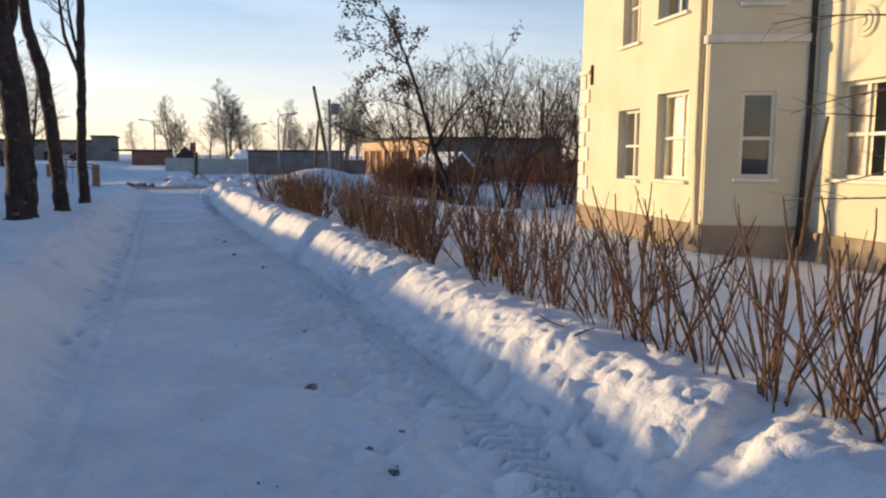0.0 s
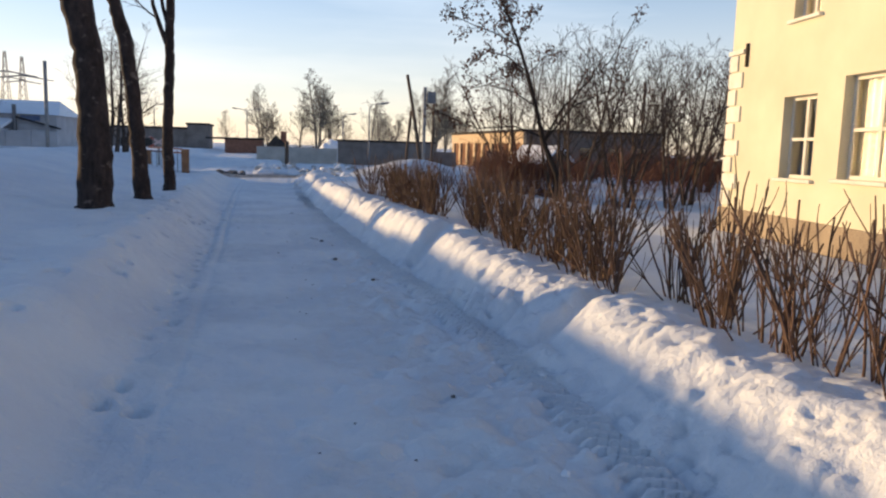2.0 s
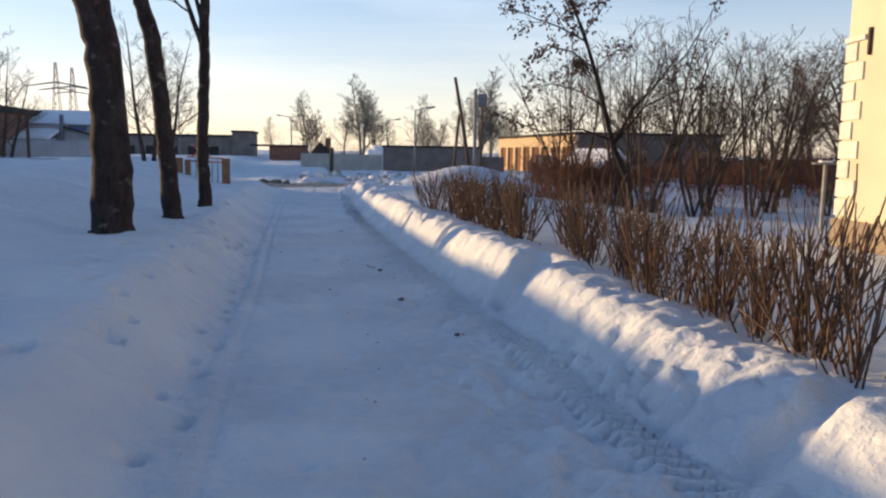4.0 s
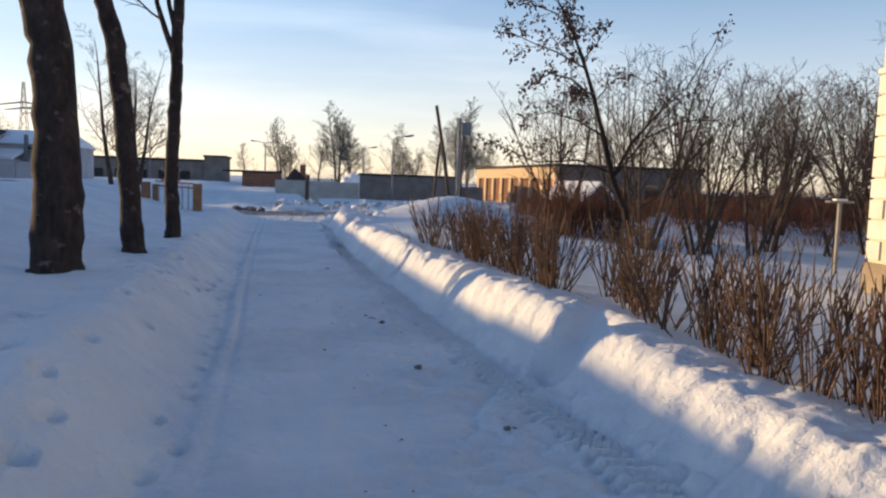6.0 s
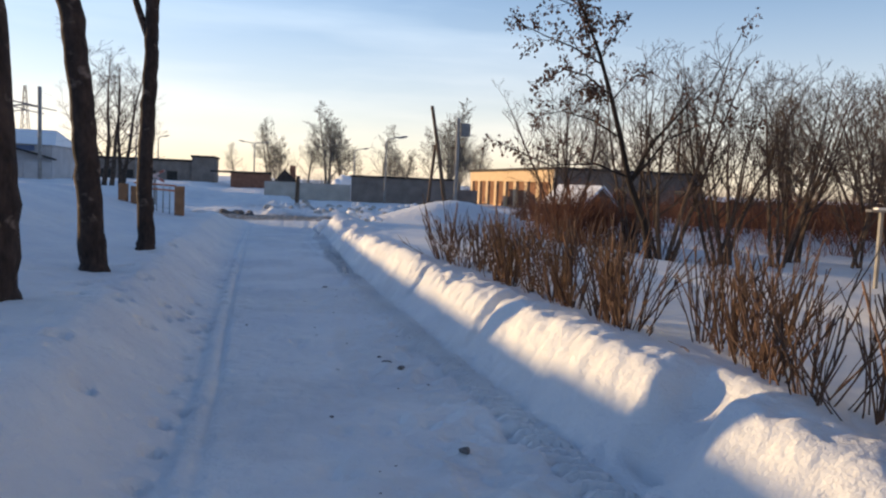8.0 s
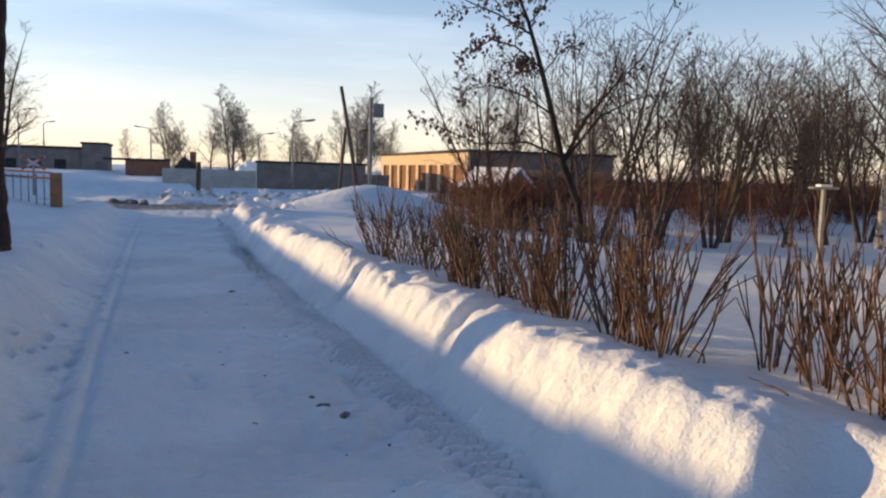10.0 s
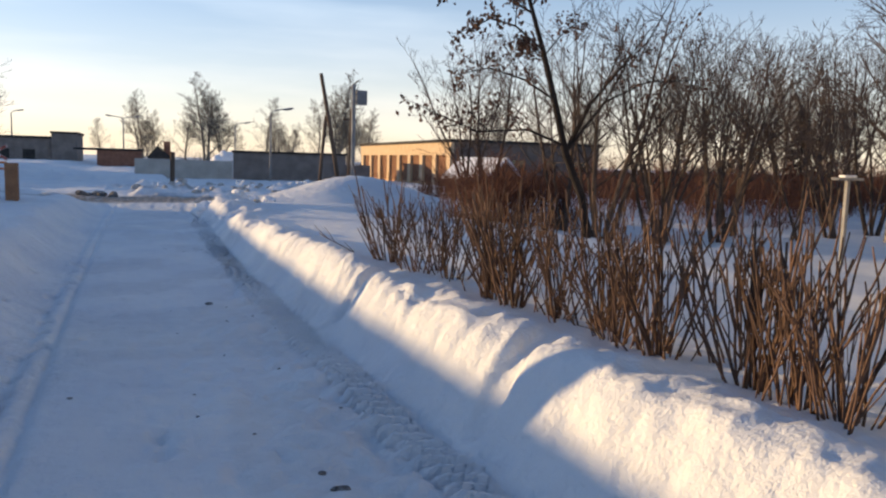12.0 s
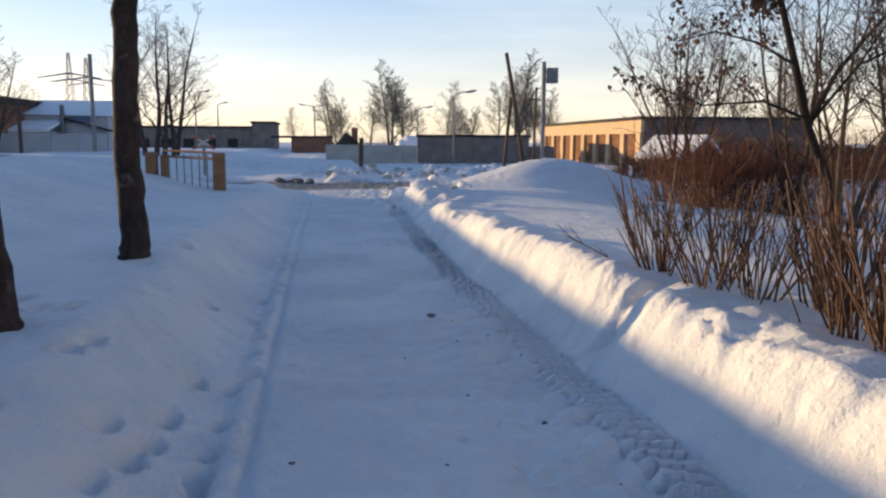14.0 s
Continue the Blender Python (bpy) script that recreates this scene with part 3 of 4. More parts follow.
for r0, pr in ((0.27, 0.05), (0.20, 0.08), (0.10, 0.11)):
    bmesh.ops.create_cone(bm, cap_ends=True, segments=28, radius1=r0, radius2=r0 - 0.03, depth=pr, matrix=Matrix.Translation((XC - pr / 2, -8.32, 4.05)) @ Matrix.Rotation(radians(-90), 4, "Y"))
part("rosette", bm, PLASTER, house)
V, F = [], []
tube(V, F, [house.matrix_basis @ Vector(p) for p in ((1.50, -7.35, 0.0), (1.50, -7.55, 1.2), (1.52, -7.85, 2.5))], [0.045, 0.04, 0.03], 6)
tagged(link_mesh("leaning_pole", V, F, WOOD), "grey weathered pole leaning in the house corner", "pole")


# ---- unseen low block, added so that its roofline shades the path ----
blocker = thing("sun_blocker", (-14.0, 0, 0), "unseen long low block added to shade the path", "garage")
boxes("wall", GREYWALL, blocker, (-5.0, 0.0, -16.0, 18.8, -0.3, 2.19), (-5.0, 0.0, 18.8, 24.0, -0.3, 2.22), (-5.0, 0.0, 24.0, 42.0, -0.3, 2.17))
boxes("roof", TAR, blocker, (-5.2, 0.1, -16.2, 18.85, 2.22, 2.385), (-5.2, 0.1, 18.85, 24.05, 2.22, 2.38), (-5.2, 0.1, 24.05, 42.2, 2.17, 2.33))
for k in range(14):
    boxes("door", DARKWALL, blocker, (0.0, 0.04, -15.2 + 4 * k, -12.6 + 4 * k, 0.4, 2.1))


# ---- trees beside the path ----
def path_tree(name, at, pts, radii, limbs, seed, label, crown=True):
    rng = random.Random(seed)
    t = thing(name, at, label, "tree", "trees beside the path")
    V, F = [], []
    fine, fr = [], []
    P = [Vector(p) for p in pts]
    for i in range(len(P) - 1):
        k = 7
        for j in range(k):
            u = j / k
            fine.append(P[i].lerp(P[i + 1], u) + Vector((rng.uniform(-1, 1), rng.uniform(-1, 1), 0)) * 0.012)
            fr.append((radii[i] * (1 - u) + radii[i + 1] * u) * rng.uniform(0.94, 1.06))
    fine.append(P[-1])
    fr.append(radii[-1])
    tube(V, F, fine, fr, 14)
    link_mesh("trunk", V, F, PATCHY, t, smooth=True)
    for lp, r0, r1 in limbs:
        V, F = [], []
        L = [Vector(p) for p in lp]
        grow(V, F, L, r0, r1, 3, rng, 4, 0.5, 0.8, -0.03, 0.35, 6, None, 0.004)
        link_mesh("limb", V, F, PATCHY, t, smooth=True)
    return t


path_tree("tree", (-2.18, 14.68, 0.25), [(0, 0, -0.1), (0, 0, 0.25), (0.01, 0, 1.2), (-0.05, 0.05, 2.4), (-0.20, 0.0, 3.2), (-0.30, 0, 5.5), (-0.3, 0, 9)], [0.31, 0.255, 0.225, 0.20, 0.21, 0.13, 0.05],
          [([(-0.16, 0, 3.0), (0.0, 0.1, 3.5), (0.1, 0.2, 4.4), (0.15, 0.2, 6.5)], 0.12, 0.03), ([(-0.25, 0, 4.8), (-0.8, 0.2, 5.9), (-1.4, 0.2, 7.4)], 0.09, 0.02), ([(-0.28, 0, 5.2), (0.3, -0.3, 6.5), (0.8, -0.6, 7.2)], 0.07, 0.02)], 11, "thick dark-barked old tree trunk standing in snow")
path_tree("tree", (-1.88, 17.00, 0.27), [(0, 0, -0.1), (0, 0, 0.2), (-0.06, 0, 1.0), (-0.12, 0, 1.9), (-0.24, 0, 2.9), (-0.44, 0, 3.6), (-0.6, 0, 5.5), (-0.7, 0, 8)], [0.19, 0.15, 0.13, 0.125, 0.12, 0.10, 0.07, 0.03],
          [([(-0.5, 0, 4.2), (0.0, 0.2, 5.2), (0.3, 0.3, 6.8)], 0.06, 0.015), ([(-0.6, 0, 5.4), (-1.1, 0.2, 6.4), (-1.5, 0.2, 7.0)], 0.05, 0.012)], 12, "slender dark tree trunk leaning over the path")
path_tree("tree", (-1.73, 19.45, 0.36), [(0, 0, -0.1), (0, 0, 0.15), (-0.02, 0, 0.8), (-0.0, 0, 1.8), (0.05, 0, 2.7), (0.06, 0, 3.2), (0.10, 0, 4.4), (0.15, 0, 6.5), (0.2, 0, 9)], [0.155, 0.12, 0.107, 0.10, 0.095, 0.09, 0.08, 0.055, 0.02],
          [([(0.03, 0, 2.9), (-0.12, 0.05, 3.3), (-0.26, 0.05, 3.75), (-0.34, 0.1, 4.6), (-0.4, 0.1, 6.2)], 0.055, 0.02), ([(0.05, 0, 3.25), (-0.06, -0.05, 3.7), (-0.14, -0.05, 4.3), (-0.18, 0, 6.0)], 0.045, 0.015), ([(0.14, 0, 6.0), (0.7, 0.2, 6.6), (1.2, 0.2, 6.2), (1.4, 0.2, 5.4)], 0.04, 0.008)], 13, "slim forked tree with dark patchy bark")
# two unseen trees, added to throw trunk shadows across the bank
for k, (tx, ty) in enumerate(((-4.9, 13.3), (-4.9, 7.6))):
    path_tree("tree", (tx, ty, 0.6), [(0, 0, -0.1), (0, 0, 0.4), (0.05, 0, 2.0), (0, 0.1, 5.0), (0, 0, 9)], [0.27, 0.21, 0.17, 0.12, 0.04],
              [([(0, 0.1, 4.5), (0.4, 0.3, 5.6), (0.7, 0.3, 7.0)], 0.06, 0.015)], 20 + k, "unseen bare tree added to cast its shadow on the bank")


def sapling():
    rng = random.Random(91)
    t = thing("sapling", (6.7, 5.1, gz(6.7, 5.1)), "thin bare sapling with long drooping twigs before the house", "tree")
    V, F = [], []
    tube(V, F, [(0, 0, -0.2), (0.03, 0.02, 1.2), (0.0, 0.05, 2.6), (0.05, 0.05, 3.8)], [0.045, 0.038, 0.028, 0.012], 8)
    link_mesh("trunk", V, F, TWIG, t, smooth=True)
    for z, dx, dy, dz, ln in ((2.7, -0.5, 1.0, 0.12, 1.7), (2.2, -0.35, 1.0, -0.05, 1.6), (1.8, -0.6, 0.9, 0.15, 1.3), (1.5, -0.3, 1.0, -0.2, 1.4), (1.2, -0.5, 1.0, -0.15, 1.5), (3.0, -0.2, 1.0, 0.2, 1.5), (2.5, 0.6, -0.6, 0.5, 1.2), (3.1, 0.5, 0.4, 0.6, 1.0)):
        V, F = [], []
        grow(V, F, bent((0.01, 0.03, z), (dx, dy, dz), ln, 6, 0.07, rng, -0.03), 0.013, 0.004, 1, rng, 4, 0.45, 0.6, -0.02, 0.3, 5, None, 0.003)
        link_mesh("limb", V, F, TWIG, t)


sapling()


# ---- the clipped hedge ----
def stem_mesh(seed):
    rng = random.Random(seed)
    V, F = [], []
    ln = rng.uniform(0.62, 0.92)
    pts = bent((0, 0, -0.08), (rng.uniform(-0.18, 0.18), rng.uniform(-0.18, 0.18), 1), ln, 6, 0.15, rng, 0.10)
    r = rng.uniform(0.0042, 0.0092)
    tube(V, F, pts, [r * (1 - 0.35 * i / 6) for i in range(7)], 6)
    for k in range(rng.randint(1, 4)):
        i = rng.randint(1, 5)
        d = (pts[i + 1] - pts[i]).normalized() + Vector((rng.uniform(-1, 1), rng.uniform(-1, 1), 0.2)) * 0.5
        tube(V, F, bent(pts[i], d, rng.uniform(0.15, 0.40), 4, 0.12, rng, 0.12), [r * 0.7, r * 0.62, r * 0.58, r * 0.5, r * 0.42], 5)
    me = bpy.data.meshes.new("stem")
    me.from_pydata([tuple(v) for v in V], [], F)
    me.materials.append(STEM)
    me.polygons.foreach_set("use_smooth", [True] * len(me.polygons))
    return me


STEMS = [stem_mesh(300 + i) for i in range(16)]
hrng = random.Random(5)
yy = 1.9
while yy < 17.9:
    hx = float(np.interp(yy, (2, 8, 10, 13, 15, 17.6), (3.08, 3.04, 2.88, 2.70, 2.58, 2.34))) + hrng.uniform(-0.16, 0.24)
    sh = thing("shrub", (hx, yy, gz(hx, yy)), "leafless clipped shrub with brown upright stems in snow", "shrub", "clipped hedge")
    for k in range(hrng.randint(10, 17) if yy < 8.5 else hrng.randint(17, 30)):
        st = new("stem", STEMS[hrng.randrange(16)])
        st.parent = sh
        a, rr = hrng.uniform(0, 6.283), abs(hrng.gauss(0, 0.085))
        lean = min(44, 3 + 150 * rr + hrng.uniform(-8, 9))
        s = hrng.uniform(0.85, 1.15) * (1.0 if yy < 9 else 0.86)
        st.matrix_basis = Matrix.Translation((rr * math.cos(a), rr * math.sin(a) * 1.4, 0)) @ Matrix.Rotation(radians(lean), 4, Vector((-math.sin(a), math.cos(a), 0))) @ Matrix.Rotation(hrng.uniform(0, 6.28), 4, "Z") @ Matrix.Diagonal((s, s, s, 1))
    yy += hrng.uniform(0.22, 0.38)


# ---- the leaning tree that has kept its leaves ----
def leaf_cloud(tips, count, size, rng, spread=0.12):
    V, F = [], []
    for k in range(count):
        p = rng.choice(tips) + Vector((rng.gauss(0, spread), rng.gauss(0, spread), rng.gauss(0, spread) - 0.05))
        s = size * rng.uniform(0.6, 1.3)
        a = Vector((rng.uniform(-1, 1), rng.uniform(-1, 1), rng.uniform(-1.6, 0.2))).normalized()
        b = a.orthogonal().normalized()
        b.rotate(Matrix.Rotation(rng.uniform(0, 6.28), 3, a))
        c = a.cross(b) * 0.25 * s
        i = len(V)
        V += [p, p + a * s * 0.5 + b * s * 0.32 + c, p + a * s, p + a * s * 0.5 - b * s * 0.32 + c]
        F += [(i, i + 1, i + 2), (i, i + 2, i + 3)]
    return V, F


def leaning_tree():
    rng = random.Random(77)
    O = Vector((9.45, 25.0, 0.0))
    at = Vector((9.65, 26.5, gz(9.65, 26.5)))
    t = thing("leaning_tree", tuple(at), "leaning bare tree with clusters of withered brown leaves", "tree")
    tr = [Vector(p) - O for p in ((9.45, 25, O.z - 0.2), (9.25, 25, 0.9), (8.75, 25, 1.95), (8.45, 25, 3.0), (8.1, 25, 4.1), (7.7, 25.0, 5.2), (7.2, 25, 6.2), (6.7, 25.1, 7.1))]
    V, F = [], []
    tube(V, F, tr, [0.11, 0.095, 0.085, 0.072, 0.06, 0.045, 0.03, 0.012], 8)
    link_mesh("trunk", V, F, BARK, t, smooth=True)
    limbs = [
        ([(8.75, 25, 1.95), (9.3, 25, 3.0), (10.2, 25.2, 3.9), (11.0, 25.3, 4.6), (11.9, 25.4, 6.0)], 0.06, 5),
        ([(8.75, 25, 1.95), (9.6, 24.8, 3.1), (10.6, 24.6, 3.6), (12.0, 24.6, 3.7)], 0.04, 4),
        ([(8.7, 25, 2.1), (7.7, 24.8, 2.4), (6.4, 24.6, 2.3), (5.0, 24.5, 2.8)], 0.035, 6),
        ([(8.4, 25, 3.1), (7.7, 25.1, 3.5), (6.9, 25.2, 3.7), (6.1, 25.2, 3.5)], 0.03, 6),
        ([(8.0, 25, 4.2), (7.4, 25.0, 4.6), (6.8, 25, 4.7), (6.3, 25, 4.4)], 0.03, 6),
        ([(7.8, 25, 4.9), (7.0, 25.1, 5.3), (6.3, 25.1, 5.5), (5.5, 25.1, 5.8)], 0.03, 6),
        ([(7.4, 25, 5.8), (6.9, 25, 6.3), (6.2, 25, 6.5), (5.7, 25, 6.9)], 0.025, 5),
        ([(8.1, 25, 4.0), (8.6, 25, 4.6), (9.1, 25.1, 4.9)], 0.02, 4),
        ([(7.9, 25, 4.6), (7.5, 24.7, 5.2), (7.2, 24.5, 5.9)], 0.02, 6),
        ([(7.6, 25, 5.4), (7.5, 25.3, 6.0), (7.3, 25.4, 6.7)], 0.02, 6),
        ([(8.2, 25, 3.8), (7.8, 24.8, 4.2), (7.3, 24.7, 4.3)], 0.018, 6),
        ([(7.1, 25, 6.4), (6.5, 25, 7.0), (6.0, 25.1, 7.3)], 0.016, 6),
        ([(7.7, 25, 5.1), (8.1, 25, 5.6), (8.4, 25, 6.1)], 0.02, 4),
    ]
    tips = []
    for i, (lp, r, k) in enumerate(limbs):
        V, F, tp = [], [], []
        L = [Vector(p) - O for p in lp]
        grow(V, F, L, r, 0.008, 2, rng, k, 0.38, 0.85, 0.02, 0.25, 5, tp, 0.005)
        link_mesh("limb", V, F, BARK, t)
        V, F = leaf_cloud(tp, min(420, int(len(tp) * (1.7 if i > 4 else 1.5))), 0.12, rng, 0.10)
        tagged(link_mesh("leaves", V, F, LEAF, t, "withered brown leaves"), kind="stuff")
    return t


leaning_tree()


# ---- the thicket on the right ----
def thicket_mesh(seed, tall, stems, bark):
    rng = random.Random(seed)
    VT, FT, VC, FC = [], [], [], []
    for s in range(stems):
        a = rng.uniform(0, 6.283)
        d = Vector((math.cos(a) * 0.28, math.sin(a) * 0.28, 1))
        pts = bent((rng.uniform(-0.2, 0.2), rng.uniform(-0.2, 0.2), -0.2), d, tall * rng.uniform(0.75, 1.0), 9, 0.09, rng, 0.03)
        r = rng.uniform(0.040, 0.078)
        tube(VT, FT, pts, [r * (1 - 0.85 * i / 9) for i in range(10)], 6)
        for k in range(9):
            u = 0.25 + 0.72 * (k + rng.random()) / 9
            x = u * 9
            i = min(int(x), 8)
            p = pts[i].lerp(pts[i + 1], x - i)
            aa = rng.uniform(0, 6.283)
            dd = Vector((math.cos(aa), math.sin(aa), rng.uniform(0.5, 1.3)))
            grow(VC, FC, bent(p, dd, tall * 0.36 * (1.3 - 0.8 * u), 5, 0.16, rng, 0.10), r * 0.4 * (1.2 - u), 0.007, 2, rng, 4, 0.58, 0.85, 0.06, 0.15, 4, None, 0.0062)
    out = []
    for nm, V, F in (("trunk", VT, FT), ("crown", VC, FC)):
        me = bpy.data.meshes.new(nm)
        me.from_pydata([tuple(v) for v in V], [], F)
        me.materials.append(bark)
        out.append(me)
    return out


THICK = [thicket_mesh(400 + i, 6.2, 4 + i % 2, TWIG) for i in range(4)]
trng = random.Random(9)
for k, (tx, ty, s) in enumerate(((11.2, 28.8, 0.9), (11.6, 27.3, 1.0), (13.1, 27.0, 1.0), (14.3, 28.2, 1.05), (15.4, 27.2, 0.95), (16.8, 28.4, 0.92), (18.0, 27.0, 0.8), (20.2, 27.6, 1.0), (22.8, 28.4, 1.0), (24.8, 27.2, 0.95), (27.5, 29.0, 1.1), (10.9, 34.5, 0.85), (12.4, 36.0, 1.0), (21.0, 33.5, 1.05), (30.5, 31, 1.2), (26, 35, 1.2), (24, 31, 1.0), (29, 34, 1.1), (33, 30, 1.2), (35, 36, 1.2))):
    tx *= 0.91
    t = thing("thicket_tree", (tx, ty, gz(tx, ty)), "bare many-stemmed tree with a dense twiggy crown", "tree", "thicket", turn=trng.uniform(0, 360))
    t.scale = (s, s, s)
    for nm, me in zip(("trunk", "crown"), THICK[k % 4]):
        new(nm, me).parent = t


def birch(at, tall, seed, bark, twig, name, label, group="", droop=-0.05, kids=16, lean=(0, 0), rmin=0.006, rbase=0.13):
    rng = random.Random(seed)
    t = thing(name, at, label, "tree", group)
    pts = bent((0, 0, -0.3), (lean[0], lean[1], 1), tall, 14, 0.035, rng, 0.04)
    V, F = [], []
    tube(V, F, pts, [rbase * (1 - 0.93 * (i / 14)) for i in range(15)], 7)
    link_mesh("trunk", V, F, bark, t, smooth=True)
    V, F = [], []
    for k in range(kids):
        u = 0.22 + 0.76 * (k + rng.random()) / kids
        x = u * 14
        i = min(int(x), 13)
        p = pts[i].lerp(pts[i + 1], x - i)
        a = rng.uniform(0, 6.283)
        grow(V, F, bent(p, (math.cos(a), math.sin(a), 0.9), tall * 0.30 * (1.2 - 0.85 * u), 5, 0.10, rng, 0.02), rbase * 0.4 * (1.15 - u), rmin, 2, rng, 6, 0.5, 0.8, droop, 0.2, 4, None, rmin)
    link_mesh("crown", V, F, twig, t)
    return t


birch((19.8, 27.0, -0.3), 11.0, 31, BIRCH, TWIG, "birch", "tall birch with pale bark and drooping bare twigs", rbase=0.12, kids=34, rmin=0.0045, lean=(0.03, 0), droop=-0.10)


def spruce(at, tall, seed):
    rng = random.Random(seed)
    t = thing("spruce", at, "dark brownish spruce behind the bare trees", "tree")
    V, F = [], []
    tube(V, F, [(0, 0, -0.3), (0, 0, tall * 0.6), (0, 0, tall)], [0.12, 0.06, 0.01], 6)
    link_mesh("trunk", V, F, BARK, t)
    V, F = [], []
    for k in range(150):
        u = (k + rng.random()) / 150
        z = tall * (0.08 + 0.9 * u)
        ln = tall * 0.30 * (1.03 - u) * rng.uniform(0.75, 1.15)
        a = rng.uniform(0, 6.283)
        pts = bent((0, 0, z), (math.cos(a), math.sin(a), 0.1), ln, 4, 0.08, rng, -0.10)
        for q in range(22):
            x = rng.uniform(0.1, 1) * 4
            i = min(int(x), 3)
            p = pts[i].lerp(pts[i + 1], x - i)
            d = (pts[i + 1] - pts[i]).normalized() + Vector((rng.uniform(-1, 1), rng.uniform(-1, 1), rng.uniform(-1, 0.3)))
            w = d.orthogonal().normalized() * 0.035
            j = len(V)
            V += [p - w, p + w, p + d.normalized() * 0.26]
            F.append((j, j + 1, j + 2))
    tagged(link_mesh("needles", V, F, NEEDLE, t), kind="stuff")


spruce((25.6, 36.0, -0.3), 4.4, 41)


def brush(name, label, spots, tall, per, material, seed):
    """Low dense scrub, too fine to count."""
    rng = random.Random(seed)
    V, F = [], []
    for (x0, x1, y0, y1), n in spots:
        for k in range(n):
            x, y = rng.uniform(x0, x1), rng.uniform(y0, y1)
            z = gz(x, y)
            for s in range(per):
                h = tall * rng.uniform(0.45, 1.1)
                pts = bent((x + rng.uniform(-0.3, 0.3), y + rng.uniform(-0.3, 0.3), z - 0.1), (rng.uniform(-0.5, 0.5), rng.uniform(-0.5, 0.5), 1), h, 3, 0.22, rng)
                r = rng.uniform(0.008, 0.016)
                tube(V, F, pts, [r, r * 0.8, r * 0.6, r * 0.4], 3, False)
                for b in range(3):
                    p = pts[1].lerp(pts[3], rng.random())
                    tube(V, F, bent(p, (rng.uniform(-1, 1), rng.uniform(-1, 1), 0.7), h * 0.35, 2, 0.2, rng), [r * 0.6, r * 0.5, r * 0.3], 3, False)
    return tagged(link_mesh(name, V, F, material), label, "scrub", kind="stuff")


brush("red_scrub", "dense reddish-brown leafless bush beside the leaning tree", [((7.7, 10.6, 28.6, 31.4), 55)], 1.75, 9, REDBRUSH, 61)
brush("low_scrub", "low reddish-brown leafless scrub before the brick building", [((11.0, 17.0, 37.5, 41.0), 60), ((13.0, 24.0, 41.0, 46.0), 120), ((10.6, 13.0, 40.0, 43.0), 30), ((22.0, 30.0, 50.0, 57.0), 120)], 1.05, 7, REDBRUSH, 64)
brush("brown_scrub", "dense brown leafless scrub along a dark fence", [((15.0, 37, 33, 38), 200), ((20, 50, 36, 46), 260), ((11, 22, 30, 32), 30)], 1.9, 7, REDBRUSH, 62)

fence = thing("board_fence", (19.4, 42.0, -0.6), "old dark brown board fence behind scrub", "fence")
frng = random.Random(3)
for k in range(130):
    boxes("board", WOOD, fence, (0.34 * k, 0.34 * k + 0.31, 0, 0.03, 0.0, 1.9 + frng.uniform(-0.08, 0.08)))


# ---- the post with a flat top in the field ----
post = thing("field_post", (13.1, 22.6, -0.52), "grey post with a snow-capped flat crosspiece", "post")
boxes("pole", GREYPOST, post, (-0.038, 0.038, -0.038, 0.038, -0.2, 1.80), bevel=0.01)
boxes("crosspiece", GREYPOST, post, (-0.34, 0.34, -0.09, 0.09, 1.80, 1.85), bevel=0.01)
boxes("snow_cap", SNOW_ROOF, post, (-0.16, 0.16, -0.08, 0.08, 1.85, 1.90), bevel=0.02)


# ---- the orange brick building ----
ob_ = thing("brick_building", (20.75, 63.7, -1.3), "low orange brick building with pilasters and dark window bays", "building")
H = 4.3
boxes("wall", ORANGE, ob_, (0.25, 0.6, 0, 25.5, 0, H), label="orange brick facade")
boxes("wall", ENDWALL, ob_, (0.25, 12.5, -0.02, 0.3, 0, H), label="dark grey-brown rendered end wall")
boxes("wall", GREYWALL, ob_, (12.2, 12.5, 0.3, 25.5, 0, H), (0.6, 12.2, 25.2, 25.5, 0, H))
boxes("roof", TAR, ob_, (-0.1, 12.7, -0.25, 25.7, H, H + 0.22))
boxes("cornice", CORNICE, ob_, (0.0, 0.25, -0.02, 25.5, H - 0.95, H - 0.02))
boxes("plinth", ORANGE, ob_, (0.05, 0.25, 0.0, 25.5, 0, 1.0))
for k in range(9):
    boxes("pilaster", CORNICE, ob_, (0.0, 0.249, 0.1 + 3.05 * k, 0.85 + 3.05 * k, 1.0, H - 0.95))
for k in range(8):
    boxes("window_bay", BAYBRICK, ob_, (0.22, 0.249, 0.85 + 3.05 * k, 3.15 + 3.05 * k, 1.2, H - 0.95))
for k in range(4):
    boxes("window", GLASS, ob_, (2.4 + 2.6 * k, 3.5 + 2.6 * k, -0.05, -0.02, 1.9, 3.1))

shed = thing("shed", (18.4, 49.5, -0.6), "small dark wooden shed with a snow-covered gable roof", "shed", turn=28.0)
boxes("wall", WOOD, shed, (-1.5, 1.5, 0, 3.0, -0.2, 1.25))
bm = bmesh.new()
vs = [bm.verts.new(p) for p in ((-1.5, 0, 1.25), (1.5, 0, 1.25), (0, 0, 2.3), (-1.5, 3, 1.25), (1.5, 3, 1.25), (0, 3, 2.3))]
for f in ((0, 1, 2), (5, 4, 3), (0, 3, 4, 1), (0, 2, 5, 3), (1, 4, 5, 2)):
    bm.faces.new([vs[i] for i in f])
part("gable", bm, WOOD, shed)
bm = bmesh.new()
